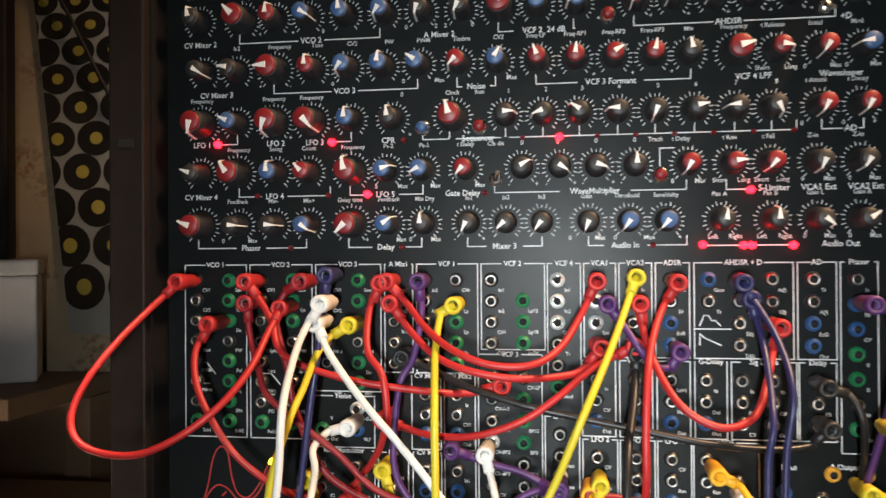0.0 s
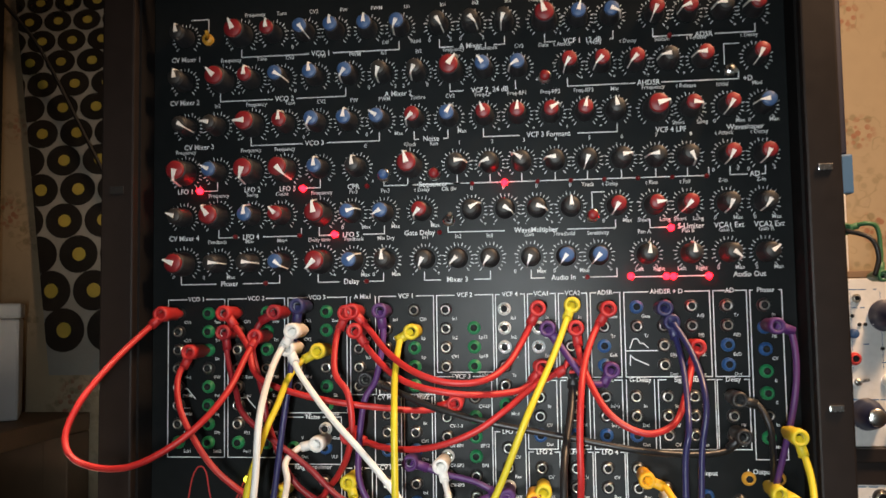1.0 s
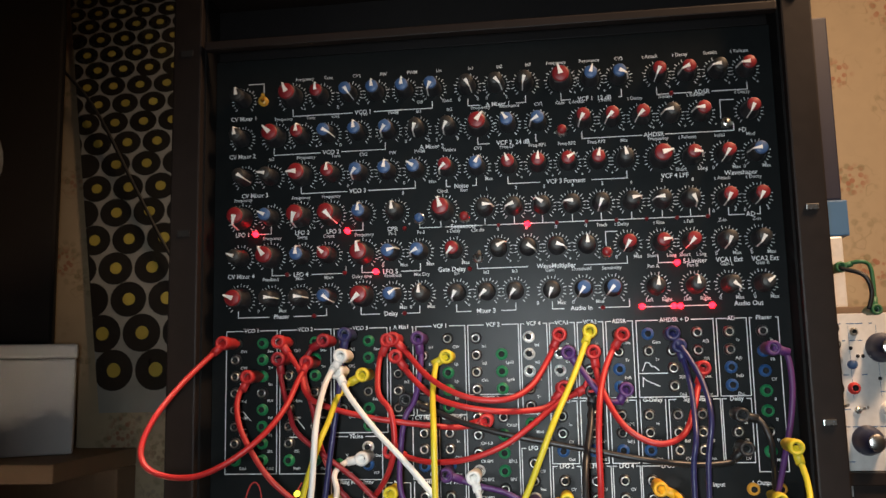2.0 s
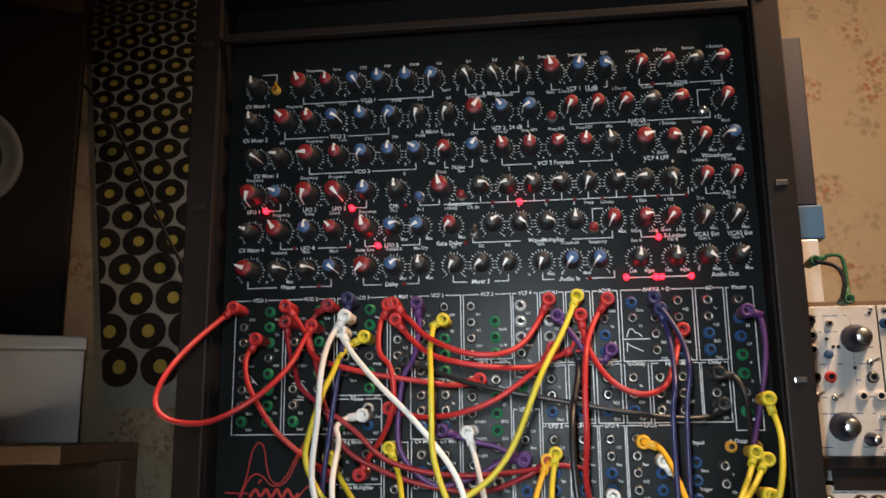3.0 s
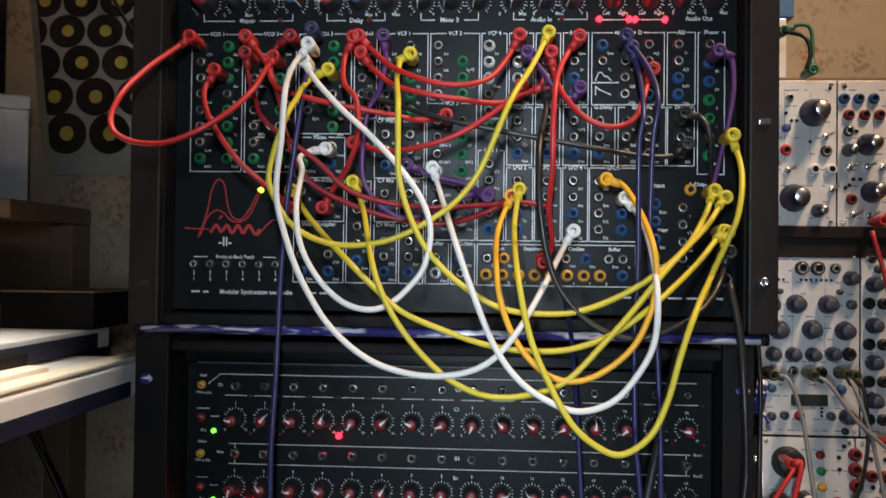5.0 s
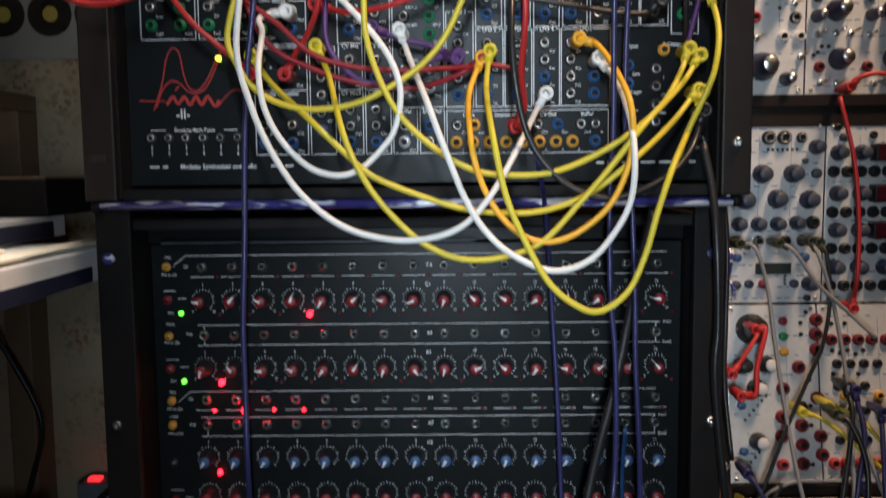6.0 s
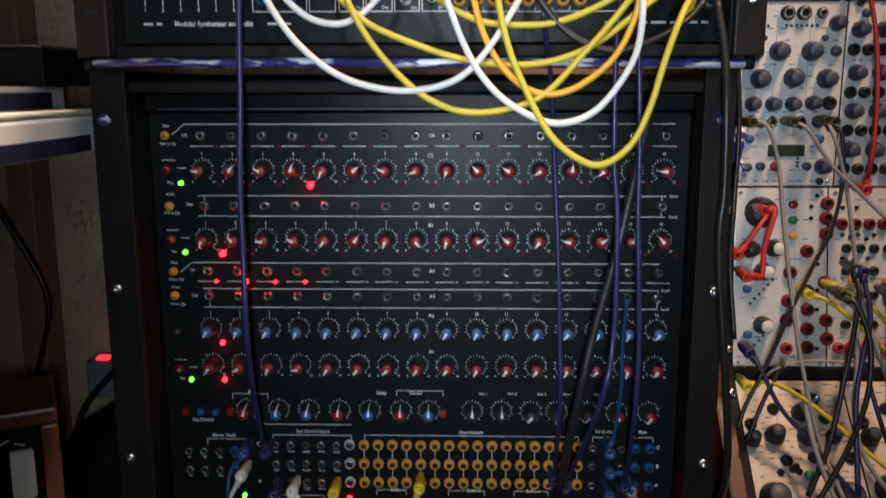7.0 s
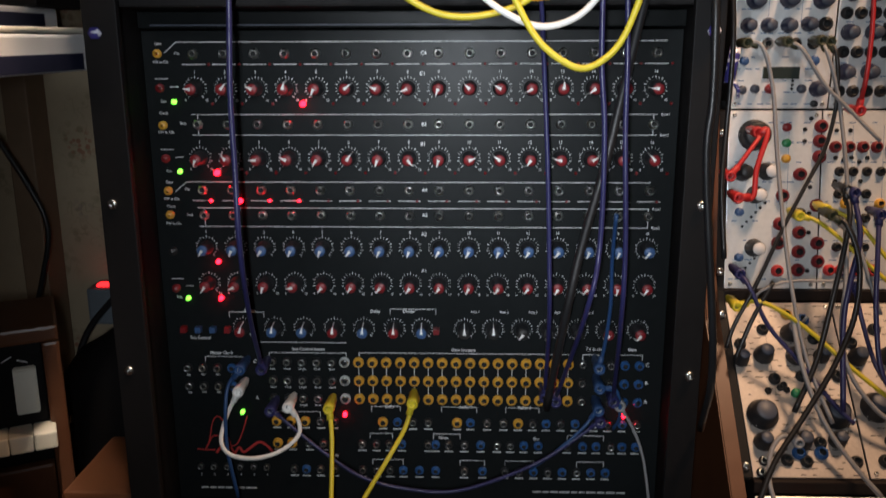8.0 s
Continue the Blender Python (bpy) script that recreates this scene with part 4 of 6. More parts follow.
for z in (0.8350, 0.8162, 0.7975):
    jack(seq, -0.0748, z, "w", 1.1)
    for i in range(5):
        jack(seq, -0.1445 + 0.0143 * i, z, "k")
        word(("Start", "Clock", "Length", "Mode", "Reset")[i], -0.1445 + 0.0143 * i, z - 0.0075, 0.0030, seq, mat="tick")
    for x in (0.152, 0.1665):
        jack(seq, x, z, "b" if x > 0.16 else "k")
    for x, k in ((0.1785, "k"), (0.1920, "b"), (0.2055, "b")):
        jack(seq, x, z - 0.001, k)
for z in (0.8280, 0.8095):
    for i in range(4):
        jack(seq, -0.2265 + 0.0143 * i, z, "k" if i < 3 else "b")
        word(("Res", "FM1", "FM2", "Clk")[i], -0.2265 + 0.0143 * i, z - 0.0072, 0.0030, seq, mat="tick")
for z, text in ((0.7735, "y-143 y-129 y-115 k-100 k-87 y-39 b-25 k-10 k5 y33 b46 k62 k78 y92 k106 b119 k133 b147 k165 k178 b192 k206"),
                (0.7500, "y-143 y-129 k-112 k-98 k-60 k-46 k-33 b-21 k5 k25 b12 k40 b56 k72 k85 b98 b112 k140 b155 b168 k182 b193 b206"),
                (0.7220, "k-128 b-116 k-102 k-88 k-60 k-46 k-33 b-20 b-4 b12 k40 b58 k80 k94 b108 k122 b136 k150 b164 b178")):
    for item in text.split():
        jack(seq, int(item[1:]) / 1000, z, item[0], 1.08 if item[0] == "y" else 0.95)
        strip(marks, int(item[1:]) / 1000 - 0.0035, z - 0.0075, int(item[1:]) / 1000 + 0.0035, z - 0.0075, 0.0011)
for i in range(6):
    jack(seq, -0.2215 + 0.0132 * i, 0.7235, "k", 0.8)
    word(str(i + 1), -0.2215 + 0.0132 * i, 0.7145, 0.0034, seq, mat="tick")
small = bmesh.new()
stroke(small, ((-216, 741), (-211, 752), (-207, 770), (-202, 777), (-197, 773), (-194, 760), (-190, 747)), 0.0010)
stroke(small, ((-214, 744), (-207, 756), (-198, 754), (-191, 746), (-184, 748), (-178, 760), (-172, 778)), 0.0010)
stroke(small, ((-224, 742), (-214, 741), (-206, 741)), 0.0010)
stroke(small, ((-205, 738), (-200, 744), (-196, 739), (-191, 744), (-187, 738), (-182, 744), (-178, 739), (-172, 743), (-162, 750), (-154, 746), (-148, 738)), 0.0024)
part("red_emblem", small, M["logo"], seq, "red printed wave emblem")
x = -0.222
while x < 0.20:
    w = random.uniform(0.004, 0.010)
    if x < -0.165 or x > 0.105:
        strip(marks, x, 0.7000, x + w, 0.7000, 0.0014)
    x += w + 0.003
tagged(part("printed_line_work", marks, M["tick"], seq, "white printed lines and brackets"), kind="stuff")
for x, k in ((-0.2265, "r"), (-0.2125, "b"), (-0.1985, "b"), (-0.1845, "r"), (0.0135, "r")):
    part("push_button", box(-0.0028, 0.0028, -0.007, 0.0, -0.0028, 0.0028, 0.0008), M[k], seq).location = (x, 0, 0.8680)
dial_marks(seq)
rebase(seq, 0.688)
seq.location.z = 0.688

# ---- patch cables ----
patch_cable("red", [(-0.203, 0.522, 1.41), (-0.2145, 0.506, 1.394), (-0.224, 0.487, 1.377), (-0.233, 0.470, 1.357), (-0.238, 0.462, 1.338), (-0.232, 0.458, 1.325), (-0.2155, 0.457, 1.3185), (-0.194, 0.457, 1.319), (-0.172, 0.461, 1.329), (-0.154, 0.470, 1.344), (-0.143, 0.486, 1.362), (-0.1395, 0.506, 1.381), (-0.137, 0.522, 1.394)], 2.1, 1, 1)
patch_cable("red", [(-0.183, 0.522, 1.384), (-0.1885, 0.513, 1.368), (-0.183, 0.503, 1.349), (-0.171, 0.497, 1.330), (-0.157, 0.495, 1.312), (-0.142, 0.498, 1.298), (-0.132, 0.505, 1.289), (-0.122, 0.522, 1.278)], 2.1, 1, 1)
patch_cable("red", [(-0.159, 0.522, 1.41), (-0.149, 0.519, 1.398), (-0.14, 0.514, 1.386), (-0.134, 0.507, 1.372), (-0.12, 0.502, 1.363), (-0.086, 0.5, 1.354), (-0.048, 0.506, 1.348), (-0.022, 0.518, 1.345), (-0.003, 0.522, 1.349)], 2.1, 1, 1)
patch_cable("dark_red", [(-0.159, 0.522, 1.397), (-0.156, 0.519, 1.378), (-0.148, 0.512, 1.358), (-0.138, 0.506, 1.341), (-0.099, 0.505, 1.312), (-0.074, 0.505, 1.29), (-0.04, 0.505, 1.28), (-0.007, 0.505, 1.278), (0.031, 0.516, 1.281), (0.055, 0.53, 1.284), (0.075, 0.535, 1.281)], 2.0, 1, 0)
patch_cable("dark_red", [(-0.124, 0.522, 1.41), (-0.133, 0.521, 1.405), (-0.139, 0.518, 1.388), (-0.129, 0.511, 1.356), (-0.125, 0.51, 1.336), (-0.108, 0.51, 1.3), (-0.079, 0.51, 1.282), (-0.041, 0.51, 1.27), (-0.003, 0.511, 1.266), (0.027, 0.519, 1.275), (0.049, 0.522, 1.287)], 2.1, 1, 1)
patch_cable("red", [(-0.075, 0.522, 1.409), (-0.081, 0.518, 1.394), (-0.079, 0.504, 1.371), (-0.069, 0.497, 1.358), (-0.066, 0.495, 1.337), (-0.07, 0.499, 1.319), (-0.079, 0.51, 1.304), (-0.089, 0.518, 1.292), (-0.097, 0.522, 1.278)], 2.1, 1, 1)
patch_cable("red", [(-0.071, 0.522, 1.41), (-0.059, 0.518, 1.398), (-0.045, 0.505, 1.384), (-0.027, 0.49, 1.373), (-0.006, 0.485, 1.366), (0.016, 0.487, 1.366), (0.031, 0.499, 1.374), (0.042, 0.513, 1.39), (0.052, 0.522, 1.41)], 2.1, 1, 1)
patch_cable("red", [(-0.069, 0.522, 1.397), (-0.057, 0.517, 1.382), (-0.039, 0.504, 1.368), (-0.018, 0.495, 1.361), (0.008, 0.497, 1.357), (0.034, 0.512, 1.357), (0.045, 0.519, 1.361), (0.054, 0.522, 1.372)], 2.1, 1, 1)
patch_cable("red", [(-0.074, 0.522, 1.328), (-0.054, 0.518, 1.322), (-0.037, 0.51, 1.321), (-0.015, 0.502, 1.324), (0.01, 0.5, 1.333), (0.031, 0.504, 1.347), (0.049, 0.514, 1.361), (0.073, 0.522, 1.373)], 2.1, 1, 1)
patch_cable("red", [(0.076, 0.522, 1.397), (0.078, 0.516, 1.38), (0.083, 0.503, 1.364), (0.092, 0.489, 1.348), (0.105, 0.485, 1.338), (0.119, 0.485, 1.335), (0.133, 0.492, 1.341), (0.142, 0.507, 1.356), (0.148, 0.519, 1.372), (0.152, 0.522, 1.384)], 2.1, 1, 1)
patch_cable("red", [(0.097, 0.522, 1.409), (0.088, 0.516, 1.395), (0.081, 0.5, 1.379), (0.077, 0.483, 1.362), (0.075, 0.475, 1.334), (0.075, 0.476, 1.306), (0.074, 0.494, 1.275), (0.078, 0.517, 1.252), (0.072, 0.522, 1.238)], 2.1, 1, 1)
patch_cable("white", [(-0.105, 0.5, 1.398), (-0.112, 0.49, 1.384), (-0.111, 0.466, 1.369), (-0.107, 0.438, 1.349), (-0.108, 0.435, 1.319), (-0.111, 0.435, 1.282), (-0.104, 0.435, 1.252), (-0.092, 0.435, 1.222), (-0.073, 0.435, 1.193), (-0.047, 0.435, 1.172), (-0.018, 0.435, 1.163), (0.008, 0.435, 1.163), (0.031, 0.435, 1.171), (0.049, 0.435, 1.19), (0.066, 0.453, 1.217), (0.088, 0.517, 1.252), (0.094, 0.522, 1.262)], 2.1, 1, 1)
patch_cable("white", [(-0.109, 0.502, 1.387), (-0.098, 0.492, 1.37), (-0.0745, 0.478, 1.345), (-0.0545, 0.468, 1.327), (-0.0345, 0.461, 1.306), (-0.0185, 0.457, 1.2855), (-0.0105, 0.455, 1.268), (-0.009, 0.455, 1.2525), (-0.013, 0.455, 1.234), (-0.021, 0.455, 1.222), (-0.035, 0.455, 1.209), (-0.05, 0.455, 1.204), (-0.069, 0.455, 1.209), (-0.087, 0.455, 1.226), (-0.099, 0.455, 1.249), (-0.103, 0.459, 1.276), (-0.106, 0.488, 1.303), (-0.111, 0.501, 1.314), (-0.106, 0.516, 1.321), (-0.095, 0.522, 1.323)], 2.1, 1, 1)
patch_cable("white", [(-0.013, 0.522, 1.309), (-0.004, 0.498, 1.284), (0.008, 0.442, 1.253), (0.019, 0.43, 1.223), (0.034, 0.43, 1.186), (0.049, 0.43, 1.164), (0.067, 0.43, 1.15), (0.089, 0.43, 1.142), (0.111, 0.43, 1.148), (0.127, 0.43, 1.165), (0.138, 0.43, 1.187), (0.14, 0.43, 1.216), (0.141, 0.458, 1.246), (0.141, 0.508, 1.272), (0.132, 0.522, 1.287)], 2.1, 1, 1)
patch_cable("yellow", [(-0.094, 0.522, 1.384), (-0.104, 0.516, 1.378), (-0.109, 0.502, 1.368), (-0.109, 0.478, 1.353), (-0.112, 0.46, 1.336), (-0.123, 0.46, 1.298), (-0.117, 0.46, 1.277), (-0.105, 0.46, 1.261), (-0.086, 0.46, 1.251), (-0.063, 0.46, 1.248), (-0.035, 0.46, 1.253), (-0.008, 0.46, 1.267), (0.011, 0.46, 1.282), (0.026, 0.46, 1.304), (0.045, 0.46, 1.349), (0.061, 0.494, 1.381), (0.074, 0.522, 1.412)], 2.1, 1, 1)
patch_cable("yellow", [(-0.031, 0.522, 1.396), (-0.038, 0.519, 1.392), (-0.038, 0.495, 1.371), (-0.033, 0.461, 1.348), (-0.032, 0.455, 1.321), (-0.031, 0.455, 1.295), (-0.023, 0.455, 1.268), (-0.01, 0.455, 1.244), (0.011, 0.455, 1.223), (0.038, 0.455, 1.207), (0.065, 0.455, 1.203), (0.092, 0.455, 1.205), (0.118, 0.455, 1.215), (0.144, 0.455, 1.231), (0.170, 0.48, 1.251), (0.189, 0.508, 1.275), (0.198, 0.522, 1.293)], 2.1, 1, 1)
patch_cable("yellow", [(-0.074, 0.522, 1.298), (-0.063, 0.503, 1.276), (-0.049, 0.449, 1.241), (-0.041, 0.44, 1.219), (-0.029, 0.44, 1.196), (-0.011, 0.44, 1.174), (0.008, 0.44, 1.158), (0.031, 0.44, 1.149), (0.057, 0.44, 1.15), (0.083, 0.44, 1.16), (0.108, 0.44, 1.186), (0.127, 0.44, 1.208), (0.150, 0.445, 1.236), (0.188, 0.500, 1.266), (0.206, 0.522, 1.288)], 2.1, 1, 1)
patch_cable("yellow", [(-0.121, 0.522, 1.291), (-0.102, 0.5, 1.268), (-0.069, 0.453, 1.241), (-0.046, 0.45, 1.219), (-0.027, 0.45, 1.203), (0.004, 0.45, 1.19), (0.034, 0.45, 1.181), (0.065, 0.45, 1.178), (0.091, 0.45, 1.181), (0.117, 0.45, 1.192), (0.143, 0.45, 1.212), (0.178, 0.492, 1.237), (0.205, 0.522, 1.263)], 2.1, 1, 1)
patch_cable("yellow", [(0.053, 0.522, 1.293), (0.049, 0.488, 1.263), (0.05, 0.426, 1.23), (0.058, 0.42, 1.191), (0.07, 0.42, 1.162), (0.084, 0.42, 1.137), (0.099, 0.42, 1.123), (0.116, 0.42, 1.117), (0.134, 0.42, 1.129), (0.145, 0.42, 1.152), (0.153, 0.42, 1.181), (0.166, 0.432, 1.211), (0.195, 0.498, 1.239), (0.208, 0.522, 1.262)], 2.1, 1, 1)
patch_cable("yellow", [(0.205, 0.5, 1.331), (0.209, 0.491, 1.309), (0.206, 0.477, 1.29), (0.201, 0.47, 1.27), (0.195, 0.471, 1.254), (0.186, 0.477, 1.231), (0.18, 0.48, 1.211)], 2.1, 1, 0)
patch_cable("orange", [(0.047, 0.522, 1.288), (0.037, 0.493, 1.259), (0.037, 0.444, 1.226), (0.043, 0.44, 1.2), (0.055, 0.44, 1.178), (0.072, 0.44, 1.163), (0.09, 0.44, 1.16), (0.108, 0.44, 1.167), (0.127, 0.44, 1.184), (0.138, 0.44, 1.208), (0.141, 0.44, 1.231), (0.139, 0.446, 1.253), (0.136, 0.488, 1.279), (0.129, 0.515, 1.297), (0.118, 0.522, 1.301)], 2.1, 1, 1)
patch_cable("navy", [(-0.106, 0.515, 1.414), (-0.108, 0.512, 1.395), (-0.109, 0.504, 1.368), (-0.113, 0.5, 1.334), (-0.117, 0.5, 1.303), (-0.12, 0.5, 1.28), (-0.124, 0.5, 1.218), (-0.126, 0.5, 1.155), (-0.129, 0.5, 1.097), (-0.129, 0.5, 1.045), (-0.129, 0.5, 0.98), (-0.139, 0.553, 0.906), (-0.148, 0.615, 0.838)], 2.1, 1, 1)
patch_cable("navy", [(0.136, 0.52, 1.4), (0.14, 0.503, 1.373), (0.137, 0.471, 1.341), (0.134, 0.47, 1.316), (0.134, 0.47, 1.238), (0.132, 0.47, 1.192), (0.133, 0.47, 1.121), (0.137, 0.47, 1.071), (0.137, 0.47, 0.991), (0.129, 0.47, 0.941), (0.123, 0.6, 0.816)], 1.9, 1, 1)
patch_cable("navy", [(0.132, 0.52, 1.409), (0.146, 0.502, 1.38), (0.149, 0.481, 1.353), (0.145, 0.48, 1.318), (0.144, 0.48, 1.239), (0.149, 0.48, 1.183), (0.152, 0.48, 1.12), (0.153, 0.48, 1.07), (0.157, 0.48, 0.988), (0.159, 0.494, 0.923), (0.175, 0.6, 0.816)], 1.9, 1, 1)
patch_cable("navy", [(0.086, 0.5, 1.215), (0.096, 0.536, 1.17), (0.102, 0.55, 1.102), (0.106, 0.55, 1.036), (0.109, 0.55, 0.967), (0.111, 0.554, 0.908), (0.115, 0.62, 0.811)], 1.9, 0, 1)
patch_cable("black", [(-0.062, 0.522, 1.365), (-0.041, 0.518, 1.357), (-0.017, 0.51, 1.348), (0.014, 0.505, 1.34), (0.044, 0.505, 1.334), (0.077, 0.505, 1.328), (0.11, 0.505, 1.322), (0.143, 0.513, 1.318), (0.167, 0.52, 1.319), (0.178, 0.522, 1.328)], 2.1, 1, 1)
patch_cable("black", [(0.074, 0.52, 1.369), (0.071, 0.501, 1.346), (0.065, 0.468, 1.316), (0.066, 0.455, 1.269), (0.075, 0.455, 1.229), (0.092, 0.455, 1.204), (0.111, 0.455, 1.191), (0.13, 0.455, 1.187), (0.152, 0.455, 1.193), (0.174, 0.464, 1.205), (0.193, 0.487, 1.223), (0.203, 0.5, 1.247)], 2.3, 1, 1)
patch_cable("black", [(0.176, 0.522, 1.351), (0.187, 0.519, 1.348), (0.193, 0.515, 1.335), (0.196, 0.522, 1.317), (0.199, 0.535, 1.298)], 2.1, 1, 0)
patch_cable("black", [(0.169, 0.5, 1.177), (0.164, 0.509, 1.146), (0.156, 0.52, 1.093), (0.146, 0.52, 1.042), (0.131, 0.52, 0.98), (0.12, 0.52, 0.921), (0.11, 0.55, 0.83)], 3.4, 0, 0)
patch_cable("black", [(0.211, 0.525, 1.224), (0.215, 0.513, 1.189), (0.215, 0.5, 1.149), (0.217, 0.5, 1.092), (0.216, 0.5, 1.043), (0.233, 0.505, 0.892), (0.241, 0.55, 0.813)], 3.0, 0, 0)
patch_cable("purple", [(-0.052, 0.522, 1.41), (-0.05, 0.52, 1.393), (-0.054, 0.514, 1.366), (-0.061, 0.51, 1.352), (-0.065, 0.51, 1.323), (-0.064, 0.51, 1.298), (-0.051, 0.51, 1.279), (-0.032, 0.51, 1.27), (-0.007, 0.515, 1.277), (0.014, 0.52, 1.288), (0.03, 0.522, 1.29)], 2.1, 1, 1)
patch_cable("purple", [(-0.033, 0.522, 1.311), (-0.012, 0.525, 1.303), (0.009, 0.524, 1.298), (0.029, 0.522, 1.288)], 2.1, 1, 1)
patch_cable("purple", [(0.058, 0.522, 1.397), (0.066, 0.516, 1.386), (0.074, 0.51, 1.374), (0.083, 0.513, 1.363), (0.093, 0.518, 1.362), (0.098, 0.522, 1.37)], 2.1, 1, 1)
patch_cable("purple", [(0.2, 0.52, 1.397), (0.209, 0.52, 1.394), (0.211, 0.517, 1.374), (0.208, 0.515, 1.349), (0.203, 0.522, 1.319), (0.198, 0.53, 1.291)], 2.1, 1, 0)
patch_cable("yellow", [(-0.086, 0.612, 0.801), (-0.082, 0.597, 0.78), (-0.081, 0.585, 0.752), (-0.079, 0.56, 0.715)], 2.2, 1, 0)
patch_cable("yellow", [(-0.008, 0.612, 0.807), (-0.014, 0.604, 0.786), (-0.027, 0.587, 0.766), (-0.053, 0.573, 0.725), (-0.067, 0.56, 0.704)], 2.2, 1, 0)
patch_cable("white", [(-0.17, 0.612, 0.817), (-0.181, 0.606, 0.795), (-0.185, 0.595, 0.774), (-0.176, 0.591, 0.762), (-0.154, 0.59, 0.759), (-0.131, 0.594, 0.764), (-0.115, 0.604, 0.775), (-0.115, 0.609, 0.788), (-0.124, 0.612, 0.802)], 2.0, 1, 1)
patch_cable("grey", [(0.183, 0.612, 0.807), (0.196, 0.606, 0.785), (0.205, 0.6, 0.76), (0.21, 0.59, 0.724), (0.211, 0.58, 0.702)], 1.4, 1, 0)
patch_cable("navy", [(-0.141, 0.612, 0.798), (-0.098, 0.603, 0.765), (-0.056, 0.6, 0.736), (-0.013, 0.6, 0.724), (0.029, 0.6, 0.722), (0.071, 0.6, 0.735), (0.113, 0.601, 0.755), (0.145, 0.609, 0.774), (0.166, 0.612, 0.79)], 1.6, 1, 1)
patch_cable("blue", [(-0.167, 0.612, 0.839), (-0.179, 0.609, 0.823), (-0.181, 0.601, 0.799), (-0.181, 0.6, 0.76), (-0.174, 0.6, 0.713)], 1.8, 1, 0)
patch_cable("blue", [(0.163, 0.612, 0.843), (0.167, 0.609, 0.867), (0.169, 0.6, 0.907), (0.167, 0.591, 0.95), (0.165, 0.57, 0.994)], 1.8, 1, 0)
patch_cable("blue", [(0.164, 0.612, 0.824), (0.179, 0.607, 0.823), (0.184, 0.61, 0.797), (0.18, 0.62, 0.778)], 1.6, 1, 0)
patch_cable("blue", [(0.164, 0.612, 0.802), (0.149, 0.607, 0.784), (0.126, 0.607, 0.761), (0.104, 0.62, 0.736)], 1.6, 1, 0)
# ---- the silver panel instrument beside the rack ----
ROWS = {1: ((0.78, 1.432), (0.78, 1.28)), 2: ((0.775, 1.252), (0.775, 1.064)), 3: ((0.772, 1.062), (0.741, 0.881)), 4: ((0.733, 0.868), (0.608, 0.737)), 5: ((0.600, 0.722), (0.470, 0.622))}


def module(row, x0, x1, label, mat="alu"):
    """A panel in one tilted row of the cabinet; its own z runs downwards from its top edge as negative numbers."""
    (ya, za), (yb, zb) = ROWS[row]
    tall = math.hypot(yb - ya, zb - za)
    top = tagged(empty("synthesizer_module", (0.31 + x0 / 1000, ya, za)), label, "module", "silver modules in the cabinet")
    top.rotation_euler = (math.atan2(yb - ya, za - zb), 0, 0)
    part("face_plate", box(0.0004, (x1 - x0) / 1000 - 0.0004, 0, 0.002, -tall, 0, 0.0004), M[mat], top, "brushed aluminium face plate")
    part("module_body", box(0.004, (x1 - x0) / 1000 - 0.004, 0.0025, 0.04, -tall + 0.006, -0.006), M["rack"], top)
    for x in (0.006, (x1 - x0) / 1000 - 0.006):
        for z in (-0.0045, -tall + 0.0045):
            ob = part("panel_screw", SCREW, None, top)
            ob.location, ob.scale = (x, -0.0002, z), (0.55, 0.55, 0.55)
    return top


def big_knob(mod, x, z, r, h, body="blueknob", cap="metal", taper=0.58):
    """A tapered knob on a skirt with a round inlay in its top."""
    ob = part("knob", lathe([(r * 1.04, 0.0008), (r * 1.04, 0.003), (r * 0.97, 0.0045), (r * 0.9, h * 0.45), (r * (taper + 0.06), h * 0.93), (r * taper, h * 0.97), (r * taper * 0.94, h), (r * taper * 0.86, h + 0.0006), (0, h + 0.0004)], 26,
                             mats=[0, 0, 0, 0, 0, 1, 1, 1]), [M[body], M[cap]], mod)
    ob.location = (x / 1000, 0, -z / 1000)
    part("pointer", box(-0.0004, 0.0004, -0.0042, -0.0034, r * 0.8, r * 1.02), M["pointer"], ob, "white pointer line").rotation_euler = (0, radians(210 + x * 7 % 120), 0)
    return ob


def lever(mod, x, z, a=50):
    bm = lathe([(0.0036, 0), (0.0036, 0.0024), (0.0022, 0.003), (0.0014, 0.0034)], 12)
    d = Vector((math.sin(radians(a)), 0, math.cos(radians(a))))
    sweep([Vector((0, -0.003, 0)), d * 0.003 + Vector((0, -0.008, 0)), d * 0.006 + Vector((0, -0.013, 0))], 0.0015, 8, bm)
    part("toggle_switch", bm, M["metal"], mod, "nickel toggle switch").location = (x / 1000, 0, -z / 1000)


def put(mod, x0, kind, text, size=1.25):
    for item in text.split():
        x, z = (float(v) for v in item.split(","))
        jack(mod, (x - x0) / 1000, -z / 1000, kind, size)


def button(mod, x, z, mat, r=3.2):
    part("push_button", lathe([(r / 1000, 0), (r / 1000, 0.004), (r * 0.8 / 1000, 0.0052), (0, 0.0056)], 16), M[mat], mod).location = (x / 1000, 0, -z / 1000)


